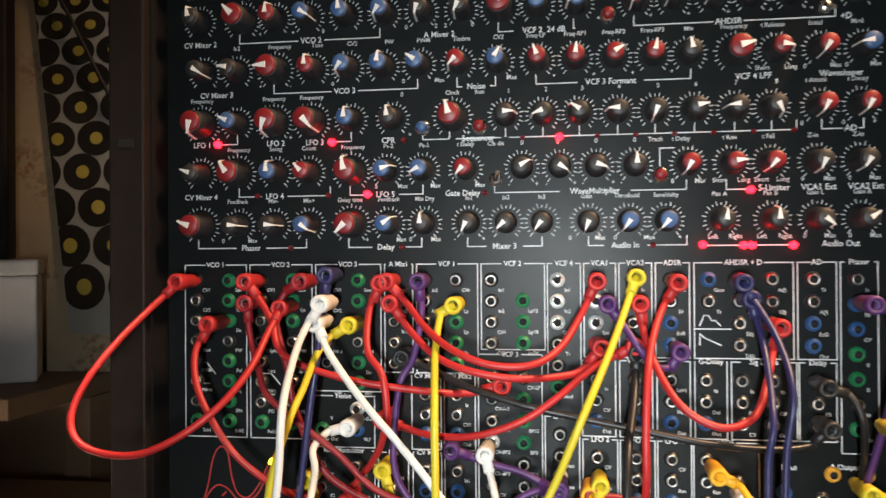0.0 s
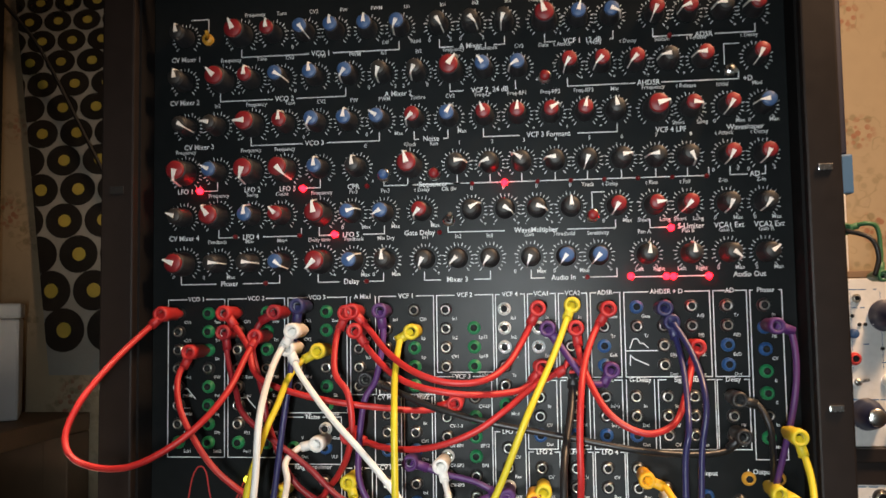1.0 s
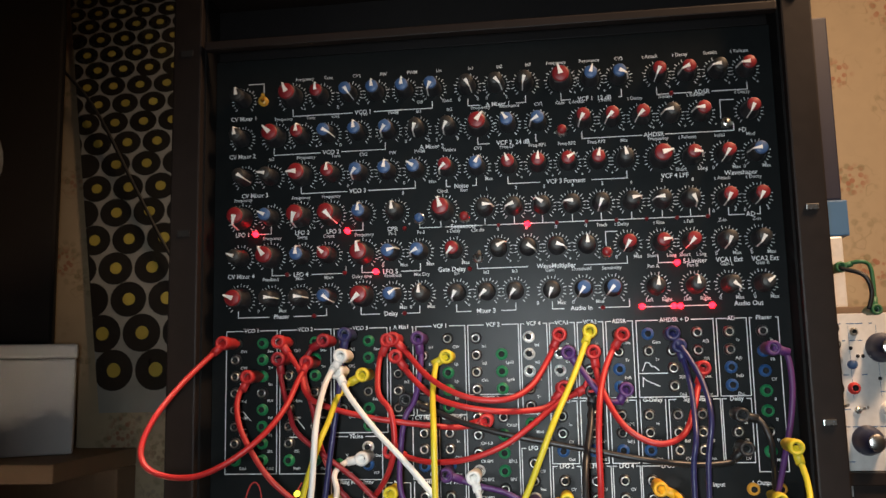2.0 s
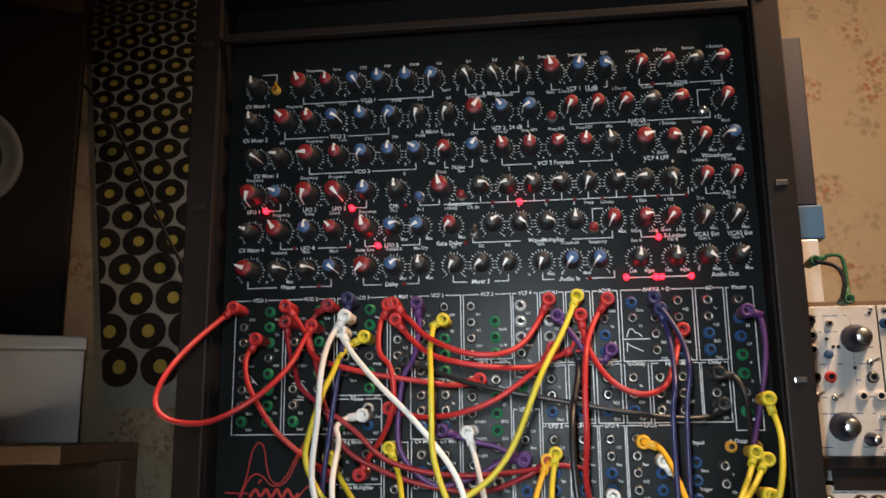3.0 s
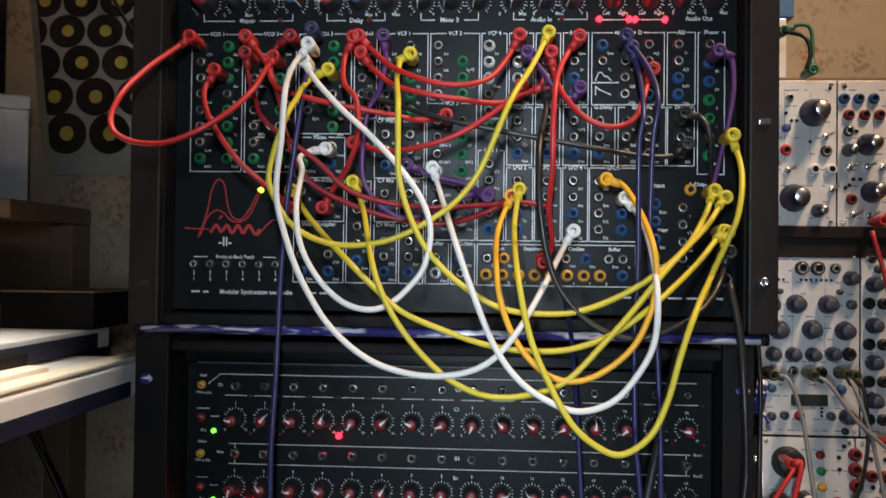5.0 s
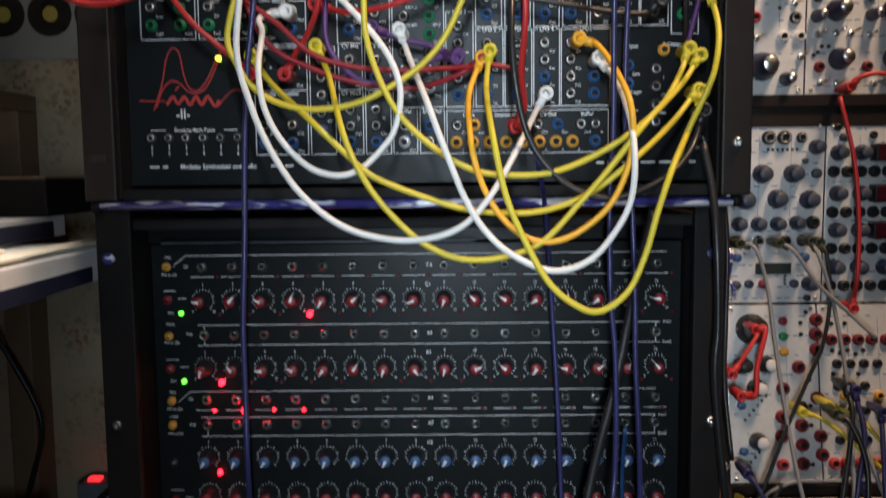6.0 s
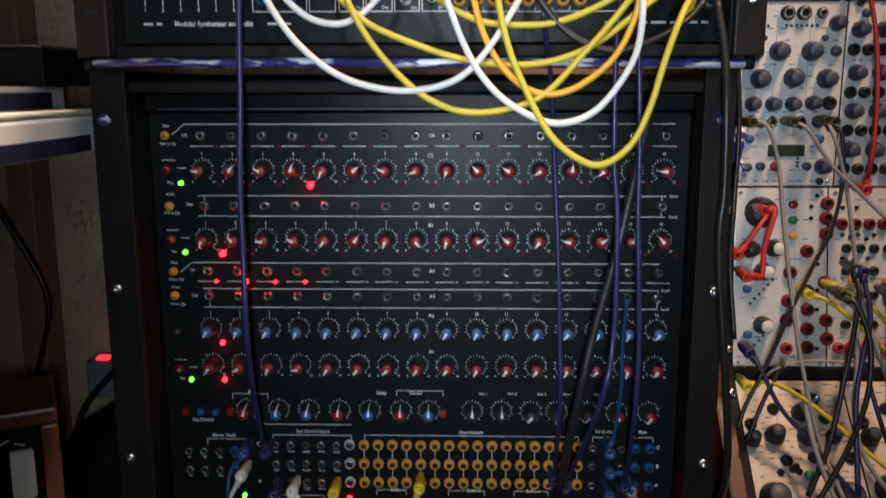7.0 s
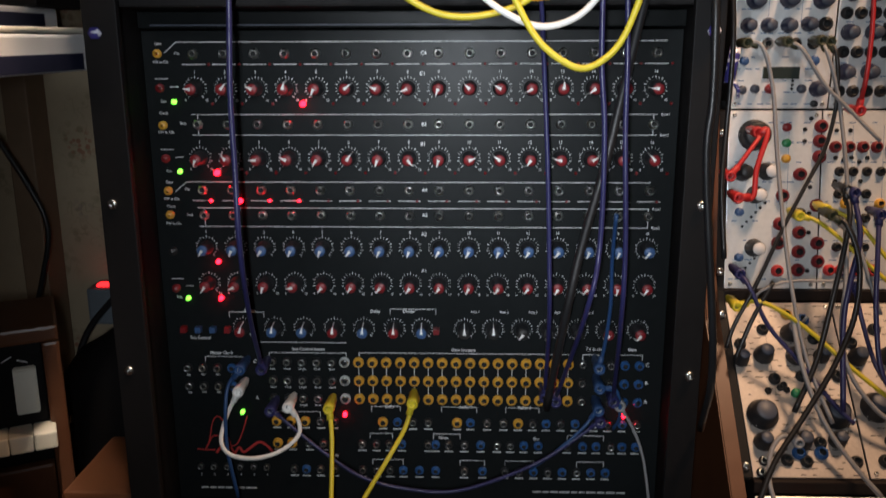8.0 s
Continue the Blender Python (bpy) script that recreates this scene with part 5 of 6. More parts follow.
def tiny_print(mod, width, tall, seed, rows=9, mat="bluecard"):
    """Rows of small unreadable print and frame lines on a silver panel."""
    random.seed(seed)
    bm = bmesh.new()
    for k in range(rows):
        z = -(k + 0.6) * tall / rows / 1000
        x = random.uniform(4, 12)
        while x < width - 10:
            w = random.uniform(2, 7)
            if random.random() < 0.55:
                strip(bm, x / 1000, z, (x + w) / 1000, z, 0.0009)
            x += w + random.uniform(1.5, 9)
    for x in (width * 0.33, width * 0.66):
        strip(bm, x / 1000, -tall * 0.08 / 1000, x / 1000, -tall * 0.55 / 1000, 0.0003)
    tagged(part("tiny_print", bm, M[mat], mod, "unreadable small print"), kind="stuff")


m1 = module(1, 0, 79, "silver module with two large navy knobs, warmly lit")
tiny_print(m1, 79, 150, 1)
for x, z, r, h in ((55, 34, 14, 27), (35, 123, 14, 27), (60, 136, 7, 20)):
    big_knob(m1, x, z, r / 1000, h / 1000)
put(m1, 0, "o", "12,14 12,73")
put(m1, 0, "k", "68,74 12,30", 1.3)
put(m1, 0, "v", "56,93 73,93 12,45", 1.35)
put(m1, 0, "r", "27,73", 1.3)
put(m1, 0, "m", "31,18", 0.9)
button(m1, 27, 50, "b", 4.5)
for x, z, a in ((67, 59, 60), (29, 94, 60), (12, 92, 50), (74, 114, 30)):
    lever(m1, x, z, a)
for x, z in ((27, 34), (33, 42), (38, 42), (52, 64), (72, 8)):
    put(m1, 0, "o", f"{x},{z}", 0.4)
m2 = module(1, 80, 190, "silver module with rows of red and blue sockets")
tiny_print(m2, 110, 150, 2)
for x, z, r, h in ((90, 73, 6.5, 20), (110, 67, 11, 24), (114, 116, 11, 24), (146, 72, 6.5, 20), (168, 67, 11, 24), (170, 116, 11, 24)):
    big_knob(m2, x - 80, z, r / 1000, h / 1000)
put(m2, 80, "b", "86,19 101,19 116,19 135,19 150,19 168,19", 1.25)
put(m2, 80, "d", "91,36 107,36 122,36 143,36 94,124 123,146 143,124 160,36", 1.25)
put(m2, 80, "k", "91,53 144,53 168,53", 1.25)
put(m2, 80, "o", "87,6 99,53 96,103 103,103 88,112 92,109", 0.45)
for x, z in ((91, 91), (110, 90), (125, 90), (144, 92), (95, 140), (112, 141), (168, 91), (150, 141)):
    lever(m2, x - 80, z, 55)
part("trunk_rail", box(-0.062, 0.19, -0.006, 0.03, -0.185, -0.158), M["rail"], m2)

m3 = module(2, 0, 101, "silver module with slate knobs, lamps and a small display")
tiny_print(m3, 100, 188, 3, 16)
for x, z, r in ((91, 26, 7.5), (10, 54, 9.5), (36, 53, 9.5), (68, 53, 9.5), (19, 80, 9.5), (52, 79, 9.5), (85, 80, 9.5), (13, 105, 7.3), (33, 105, 7.3), (53, 105, 7.3), (73, 104, 7.3), (88, 168, 8)):
    big_knob(m3, x, z, r / 1000, 0.015, "blueknob", "greycap", 0.72)
put(m3, 0, "k", "11,16 42,16 58,16", 1.6)
put(m3, 0, "k", "76,16", 1.2)
put(m3, 0, "o", "90,104", 1.55)
put(m3, 0, "m", "34,123", 1.3)
put(m3, 0, "o", "62,123 80,123", 1.3)
for x, z, c, r in ((92, 53, "greycap", 5.2), (20, 40, "greycap", 3), (80, 40, "greycap", 3), (12, 169, "greycap", 4.5), (25, 168, "greycap", 4.5), (40, 168, "r", 5), (72, 168, "greycap", 4.5), (12, 140, "b", 4.5), (82, 140, "b", 5), (86, 183, "knob", 3.5)):
    button(m3, x, z, c, r)
part("display", box(0.032, 0.069, -0.0016, 0.0, -0.158, -0.146, 0.0005), M["display"], m3, "dark grey green display window")
DOT = mesh_of("indicator_lamp", lathe([(0.0015, 0), (0.0015, 0.0006), (0, 0.001)], 8), [M["hole"]])
for x in (14, 19, 24, 42, 47, 52, 57, 62, 67, 72):
    part("indicator_lamp", DOT, None, m3).location = (x / 1000, 0, -0.028)
for z in (160, 164, 168):
    part("indicator_lamp", DOT, None, m3).location = (0.063, 0, -z / 1000)
m4 = module(2, 102, 214, "silver module crowded with black sockets and slate knobs")
tiny_print(m4, 105, 188, 4, 14)
for z in (32, 74, 112, 151):
    for x in (114, 138) if z < 150 else (114, 138, 165, 190):
        big_knob(m4, x - 102, z, 0.008, 0.015, "blueknob", "greycap", 0.72)
    for x in (110, 124, 138, 152, 166, 180):
        put(m4, 102, "o", f"{x},{z + 19.5}", 1.35)
put(m4, 102, "o", "113,6 150,14", 0.9)
for z in (32, 74, 112):
    part("display", box(0.046, 0.088, -0.0175, -0.0155, -z / 1000 - 0.008, -z / 1000 + 0.008, 0.0005), M["maroon"], m4, "dark maroon display window")
    part("display_frame", box(0.045, 0.089, -0.0155, -0.0002, -z / 1000 - 0.009, -z / 1000 + 0.009, 0.001), M["knob"], m4)
button(m4, 17, 16, "greycap", 4.5)

m5 = module(3, 0, 95, "silver module with a large black knob and red sockets")
tiny_print(m5, 94, 182, 5)
big_knob(m5, 26, 25, 0.0155, 0.016, "knob", "k", 0.8)
for x, z, c in ((15, 63, "k"), (40, 62, "whitebox"), (29, 86, "whitebox"), (29, 141, "whitebox")):
    big_knob(m5, x, z, 0.0090, 0.019, "knob", c, 0.7)
for x, z, c in ((59, 17, "r"), (59, 33, "jack_g"), (59, 49, "jack_y"), (13, 104, "b"), (14, 151, "b")):
    button(m5, x, z, c, 4.4)
put(m5, -8, "d", "86,16 85,31 85,47 66,65 49,87 47,116 46,136 86,136 87,155 84,97 67,125 67,145 67,164", 1.5)
put(m5, -8, "r", "46,165", 1.4)
put(m5, -8, "o", "70,19 70,31 77,78 77,105 77,125 77,165 76,8 66,106", 0.5)
put(m5, -8, "o", "67,106", 1.45)
for i in range(6):
    for z0 in (119, 167):
        part("indicator_lamp", DOT, None, m5).location = (0.017 + 0.0045 * i, 0, -(z0 - 4.9 * i) / 1000)
m6 = module(3, 96, 190, "silver module with red and yellow patched sockets")
tiny_print(m6, 94, 182, 6)
put(m6, 90, "d", "103,37 117,37 131,37 145,37 160,37", 1.35)
put(m6, 90, "r", "101,164 113,164 129,164 145,164", 1.35)
put(m6, 90, "o", "108,62 122,62 136,62 150,62 108,85 122,85 136,85 108,110 122,110 136,110 150,110 108,140 122,140 136,140", 1.1)
put(m6, 90, "o", "104,48 112,50 120,48 128,52 136,48 104,72 116,74 130,72 104,20 118,20", 0.5)
put(m6, 90, "y", "115,95 130,125 150,95", 1.2)

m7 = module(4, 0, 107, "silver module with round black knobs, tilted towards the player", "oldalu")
tiny_print(m7, 107, 181, 7, 30, "knob")
for x, z, r in ((29, 59, 9.5), (6, 64, 7.5), (60, 35, 9.5), (61, 60, 9.5), (18, 121, 14.5), (87, 120, 14.5), (14, 148, 8.5), (51, 147, 9), (86, 60, 7.5), (84, 146, 8)):
    big_knob(m7, x, z, r / 1000, 0.017, "knob", "greycap", 0.66)
put(m7, 0, "o", "33,31 36,84 8,47 82,41 63,81 98,81 34,165 52,166 98,166 68,148", 1.3)
put(m7, 0, "o", "28,96 66,92 70,96 44,90 46,95 40,93", 0.75)
put(m7, 0, "b", "46,158 67,158 75,20", 1.4)
put(m7, 0, "k", "12,166 8,177 93,140", 1.0)
put(m7, 0, "y", "60,14", 1.2)
button(m7, 54, 99, "jack_g", 4.6)
for x, z, a in ((72, 26, 40), (96, 130, 70)):
    lever(m7, x, z, a)
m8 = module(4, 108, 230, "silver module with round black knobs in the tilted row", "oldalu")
tiny_print(m8, 120, 181, 8, 24, "knob")
for x, z, r in ((121, 61, 9), (128, 113, 14.5), (150, 60, 9), (165, 113, 14.5), (160, 146, 9)):
    big_knob(m8, x - 108, z, r / 1000, 0.017, "knob", "greycap", 0.66)
put(m8, 108, "o", "118,45 145,30 150,84 135,146 125,165 152,165", 1.4)
m9 = module(5, 0, 130, "silver lower module with red sockets")
put(m9, 0, "r", "40,10 60,10", 1.3)
put(m9, 0, "b", "20,12 85,12", 1.3)
cab = tagged(empty("module_cabinet", (0.31, 0.80, 0.0)), "black and orange brown wooden cabinet holding silver modules", "cabinet")
part("cabinet_back", box(-0.02, 0.40, 0.045, 0.07, 0.3, 1.275), M["rack"], cab)
part("cabinet_top", box(-0.02, 0.40, 0.0, 0.045, 1.433, 1.440, 0.001), M["palewood"], cab)
part("cross_rail", box(-0.01, 0.40, -0.030, 0.02, 1.2672, 1.2795, 0.001), M["rail"], cab, "black cross rail")
part("cross_rail", box(-0.01, 0.40, -0.022, 0.02, 1.2560, 1.2665, 0.001), M["whitebox"], cab, "pale metal strip")
part("cross_rail", box(-0.0005, 0.40, -0.062, -0.02, 0.8685, 0.880, 0.001), M["rail"], cab, "black cross rail")
part("cross_rail", box(-0.0005, 0.40, -0.198, -0.16, 0.7235, 0.7355, 0.001), M["rail"], cab, "black cross rail")


def slab(outline, x0, x1):
    """A board of the given outline in y and z, between x0 and x1."""
    bm = bmesh.new()
    va = [bm.verts.new((x0, y, z)) for y, z in outline]
    vb = [bm.verts.new((x1, y, z)) for y, z in outline]
    bm.faces.new(va)
    bm.faces.new(vb[::-1])
    for i in range(len(outline)):
        j = (i + 1) % len(outline)
        bm.faces.new((va[i], vb[i], vb[j], va[j]))
    bmesh.ops.recalc_face_normals(bm, faces=bm.faces)
    bmesh.ops.bevel(bm, geom=bm.edges[:], offset=0.0012, segments=2, affect="EDGES")
    return bm


part("side_cheek", slab([(-0.045, 1.06), (-0.075, 0.90), (-0.100, 0.86), (-0.225, 0.725), (-0.34, 0.60), (-0.34, 0.0), (0.044, 0.0), (0.044, 1.06)], -0.028, -0.0135), M["wood"], cab, "orange brown wooden side cheek")
part("rack_ear", slab([(-0.031, 1.062), (-0.062, 0.881), (-0.070, 0.868), (-0.195, 0.737), (-0.180, 0.725), (-0.040, 0.868), (-0.010, 1.062)], -0.0130, -0.0010), M["rack"], cab, "black rack ear with screws")
for y, z in ((-0.034, 1.04), (-0.061, 0.90), (-0.081, 0.860), (-0.189, 0.747)):
    part("ear_screw", SCREW, None, cab).location = (-0.007, y - 0.0005, z)
part("upper_case", box(-0.02, 0.40, 0.045, 0.065, 1.275, 1.432), M["rack"], cab)
patch_cable("grey", [(0.311, 0.737, 1.13), (0.324, 0.727, 1.126), (0.337, 0.726, 1.086), (0.342, 0.716, 1.032), (0.346, 0.695, 0.969), (0.353, 0.673, 0.903), (0.366, 0.653, 0.838), (0.386, 0.627, 0.783)], 2.0, 1, 0, "olive")
patch_cable("grey", [(0.382, 0.737, 1.132), (0.387, 0.727, 1.118), (0.4, 0.726, 1.08), (0.407, 0.716, 1.032), (0.41, 0.698, 0.98), (0.421, 0.681, 0.929), (0.437, 0.666, 0.878)], 2.0, 1, 0, "olive")
patch_cable("black", [(0.39, 0.737, 1.131), (0.395, 0.727, 1.118), (0.399, 0.726, 1.075), (0.389, 0.716, 1.032), (0.368, 0.703, 0.995), (0.345, 0.69, 0.954), (0.321, 0.674, 0.908), (0.299, 0.664, 0.867), (0.291, 0.657, 0.846)], 2.0, 1, 0, "olive")
patch_cable("grey", [(0.348, 0.732, 1.131), (0.36, 0.722, 1.124), (0.384, 0.721, 1.091), (0.413, 0.72, 1.064), (0.439, 0.713, 1.038)], 2.0, 1, 0, "olive")
patch_cable("red", [(0.42, 0.725, 1.066), (0.42, 0.716, 1.097), (0.421, 0.718, 1.15), (0.415, 0.72, 1.213), (0.4, 0.722, 1.273)], 2.2, 1, 0)
patch_cable("red", [(0.326, 0.73, 1.045), (0.334, 0.721, 1.046), (0.322, 0.708, 1.011), (0.318, 0.7, 0.985), (0.303, 0.7, 0.985)], 2.6, 1, 1)
patch_cable("red", [(0.334, 0.73, 1.046), (0.319, 0.716, 1.032), (0.302, 0.708, 1.011), (0.296, 0.707, 1.005)], 2.2, 0, 1)
patch_cable("yellow", [(0.368, 0.713, 0.965), (0.381, 0.702, 0.962), (0.402, 0.697, 0.947), (0.425, 0.69, 0.926), (0.448, 0.684, 0.906)], 2.0, 1, 0)
patch_cable("yellow", [(0.394, 0.715, 0.971), (0.409, 0.704, 0.967), (0.427, 0.7, 0.954), (0.449, 0.69, 0.926)], 2.0, 1, 0)
patch_cable("yellow", [(0.303, 0.677, 0.883), (0.323, 0.669, 0.889), (0.352, 0.665, 0.875), (0.379, 0.659, 0.855), (0.403, 0.648, 0.834), (0.436, 0.636, 0.808), (0.452, 0.632, 0.799)], 2.2, 1, 0)
patch_cable("navy", [(0.306, 0.686, 0.913), (0.313, 0.673, 0.903), (0.331, 0.664, 0.867), (0.356, 0.653, 0.838), (0.388, 0.637, 0.8), (0.406, 0.627, 0.783)], 2.2, 1, 0)
patch_cable("grey", [(0.319, 0.678, 0.887), (0.326, 0.672, 0.9), (0.353, 0.675, 0.908), (0.39, 0.675, 0.908), (0.417, 0.675, 0.909)], 1.4, 0, 0)
patch_cable("black", [(0.408, 0.707, 0.992), (0.408, 0.69, 0.971), (0.402, 0.68, 0.94), (0.393, 0.669, 0.905), (0.375, 0.65, 0.839), (0.35, 0.629, 0.793)], 2.6, 1, 0)
patch_cable("navy", [(0.414, 0.702, 0.99), (0.415, 0.679, 0.952), (0.405, 0.666, 0.911), (0.398, 0.655, 0.871), (0.394, 0.626, 0.795)], 2.6, 1, 0)
patch_cable("navy", [(0.416, 0.684, 0.906), (0.418, 0.666, 0.878), (0.429, 0.654, 0.838), (0.437, 0.645, 0.82)], 2.2, 1, 0)
patch_cable("black", [(0.288, 0.72, 1.198), (0.29, 0.707, 1.13), (0.289, 0.704, 1.055), (0.283, 0.685, 0.999), (0.284, 0.663, 0.933)], 2.4, 0, 0)
patch_cable("red", [(0.418, 0.743, 1.284), (0.424, 0.733, 1.292), (0.438, 0.733, 1.296), (0.452, 0.733, 1.295)], 2.4, 1, 0)
patch_cable("green", [(0.323, 0.749, 1.475), (0.337, 0.739, 1.479), (0.347, 0.739, 1.475), (0.349, 0.739, 1.456), (0.348, 0.738, 1.433)], 2.0, 1, 1)
patch_cable("black", [(0.321, 0.744, 1.474), (0.339, 0.734, 1.466), (0.345, 0.733, 1.45), (0.341, 0.733, 1.433)], 2.2, 0, 0)
patch_cable("navy", [(0.438, 0.695, 0.97), (0.43, 0.67, 0.925), (0.428, 0.656, 0.879), (0.431, 0.638, 0.83), (0.448, 0.625, 0.802)], 2.4, 1, 0)
patch_cable("grey", [(0.409, 0.696, 0.958), (0.402, 0.669, 0.909), (0.398, 0.658, 0.867), (0.403, 0.641, 0.828), (0.427, 0.626, 0.795), (0.453, 0.619, 0.782)], 2.2, 1, 0)
patch_cable("black", [(0.39, 0.69, 0.97), (0.401, 0.677, 0.962), (0.411, 0.665, 0.927), (0.406, 0.652, 0.881), (0.385, 0.636, 0.836), (0.353, 0.616, 0.793), (0.323, 0.595, 0.758), (0.304, 0.575, 0.724)], 2.6, 1, 0, "olive")
patch_cable("grey", [(0.355, 0.669, 0.874), (0.359, 0.643, 0.833), (0.374, 0.623, 0.79), (0.393, 0.605, 0.76), (0.419, 0.587, 0.73)], 2.4, 0, 0)
patch_cable("grey", [(0.353, 0.623, 0.767), (0.337, 0.618, 0.774), (0.325, 0.61, 0.762), (0.321, 0.597, 0.74), (0.325, 0.584, 0.719)], 2.2, 1, 0)
patch_cable("black", [(0.3, 0.657, 0.833), (0.312, 0.662, 0.865), (0.323, 0.668, 0.886), (0.336, 0.674, 0.907)], 2.2, 0, 0)
band = tagged(empty("cable_band", (0.297, 0.735, 1.092)), "violet blue fabric band round cables beside the modules", "band")
part("band_wrap", sweep([Vector((0, 0, 0)), Vector((0.002, 0, 0.017)), Vector((0.004, 0, 0.034))], 0.0055, 14), M["tube"], band)
part("band_tail", sweep([Vector((0.003, -0.004, 0.002)), Vector((0.008, -0.005, -0.006)), Vector((0.009, -0.003, -0.014))], 0.002, 8), M["tube"], band)
card = tagged(empty("wall_module", (0.311, 0.885, 1.50)), "narrow blue and black instrument hanging behind the rack on wallpaper", "module")
part("casing", box(0.0, 0.055, -0.03, 0.014, 0.06, 0.27, 0.002), M["navybox"], card)
part("blue_end", box(0.012, 0.060, -0.031, 0.013, 0.02, 0.06, 0.002), M["bluecard"], card, "blue card end")
part("lower_panel", box(0.0, 0.052, -0.03, 0.013, -0.09, 0.02, 0.002), M["alu"], card)
for z, c in ((0.0, "r"), (-0.025, "b"), (-0.05, "k")):
    button(card, 22, -z * 1000, c, 5)
    card.children[-1].location.y = -0.031
for z0, z1 in ((0.20, 0.245), (0.05, 0.10)):
    part("paper_label", box(0.006, 0.02, -0.0325, -0.0305, z0, z1), M["whitebox"], card)

# ---- the left side of the room ----
poster = tagged(empty("record_poster", (-0.515, 0.896, 1.340)), "glossy poster printed with rows of black records and yellow labels", "poster")
W, H = 0.165, 0.62


def left_edge(z):
    """The sheet hangs a little askew: its side leans outwards towards the top."""
    return -0.112 * z


sheet = bmesh.new()
corners = [(left_edge(0), 0.0), (W, 0.0), (W + left_edge(H) * 0.3, H), (left_edge(H), H)]
fronts = [sheet.verts.new((x, -0.001, z)) for x, z in corners]
backs = [sheet.verts.new((x, 0.002, z)) for x, z in corners]
sheet.faces.new(fronts)
sheet.faces.new(backs[::-1])
for i in range(4):
    sheet.faces.new((fronts[i], backs[i], backs[(i + 1) % 4], fronts[(i + 1) % 4]))
bmesh.ops.recalc_face_normals(sheet, faces=sheet.faces)
part("sheet", sheet, M["poster"], poster)


def spot(x, z, rx, rz, y, n=22):
    """A printed round spot, cut off at the sheet's edges."""
    bm = bmesh.new()
    for i in range(n):
        px, pz = x + rx * math.cos(2 * math.pi * i / n), max(0.0, min(H, z + rz * math.sin(2 * math.pi * i / n)))
        bm.verts.new((max(left_edge(pz), min(W - 0.02, px)), y, pz))
    bmesh.ops.remove_doubles(bm, verts=bm.verts, dist=1e-6)
    if len(bm.verts) > 2:
        f = bm.faces.new(bm.verts[:])
        f.normal_update()
        if f.normal.y > 0:
            f.normal_flip()
    return bm


# rows of records, smaller towards the top; each row starts a third of a disc further over than the one below
z, start = 0.052, 0.017
while z < H - 0.006:
    wide = 0.0585 - 0.0255 * min(1.0, z / 0.50) ** 0.9
    tall = 0.0505 - 0.0345 * min(1.0, z / 0.54) ** 0.85
    x = start
    while x > left_edge(z) - wide * 0.45:
        x -= wide
    while x < W - 0.02:
        if x + wide * 0.45 > left_edge(z):
            disc = part("printed_record", spot(x, z, wide * 0.475, tall * 0.56, -0.0014), M["vinyl"], poster)
            if x - wide * 0.15 > left_edge(z):
                part("printed_label", spot(x + 0.001, z, wide * 0.165, tall * 0.20, -0.0020, 14), M["disclabel"], disc, "olive yellow label")
        x += wide
    start += wide * 0.38 if start < -0.02 else -0.0165
    if start < -0.034:
        start += wide
    z += tall
wire = tagged(empty("wall_wire", (0, 0, 0)), "thin black wire running slantwise over the poster", "cable")
part("wire_sleeve", sweep(spline([(-0.60, 0.88, 1.81), (-0.53, 0.882, 1.73), (-0.47, 0.884, 1.62), (-0.42, 0.884, 1.53), (-0.36, 0.884, 1.45)], 6), 0.0022), M["black"], wire)

speaker = tagged(empty("loudspeaker", (-0.528, 0.81, 1.4235)), "large black loudspeaker cabinet standing on a white box", "loudspeaker")
speaker.rotation_euler = (0, 0, radians(30))
part("cabinet_box", box(-0.34, 0, 0, 0.075, 0, 0.42, 0.004), M["darkbox"], speaker)
part("cone", lathe([(0.066, 0.0), (0.066, 0.004), (0.060, 0.006), (0.055, 0.002), (0.026, -0.004), (0.024, 0.004), (0, 0.009)], 36), M["cone"], speaker, "grey speaker cone").location = (-0.125, -0.0005, 0.212)
carton = tagged(empty("white_box", (-0.500, 0.815, 1.2985)), "plain white plastic box on the wooden shelf", "box")
carton.rotation_euler = (0, 0, radians(30))
part("shell", box(-0.30, 0, 0, 0.07, 0, 0.108, 0.003), M["whitebox"], carton)
part("lid", box(-0.3015, 0.0015, -0.0015, 0.0715, 0.1085, 0.1248, 0.003), M["whitebox"], carton)
shelf = tagged(empty("wooden_shelf", (-0.70, 0.80, 0.0)), "pale wooden shelf frame against the wallpaper", "shelf")
part("shelf_board", box(-0.35, 0.236, -0.08, 0.095, 1.278, 1.298, 0.002), M["palewood"], shelf)
part("post", box(0.206, 0.236, 0.05, 0.0945, 0.0, 1.2775, 0.002), M["palewood"], shelf)
part("back_board", box(-0.35, 0.2055, 0.075, 0.0945, 1.12, 1.2775), M["palewood"], shelf)


board = tagged(empty("keyboard", (-0.302, 0.70, 1.097)), "white keyboard with ivory keys and a navy inset in its end", "keyboard")
part("shell", box(-0.50, 0, -0.30, 0, 0.011, 0.043, 0.003), M["whitebox"], board)
part("end_inset", box(0.0005, 0.0022, -0.29, -0.055, 0.0125, 0.0265, 0.0006), M["navybox"], board, "dark navy inset")
for i in range(18):
    part("white_key", box(-0.024 - 0.0236 * (i + 1), -0.0248 - 0.0236 * i, -0.298, -0.150, 0.0435, 0.052, 0.0012), M["ivory"], board)
    if i % 7 not in (2, 6):
        part("black_key", box(-0.0296 - 0.0236 * (i + 1), -0.0184 - 0.0236 * (i + 1), -0.235, -0.151, 0.0525, 0.062, 0.0015), M["darkbox"], board)
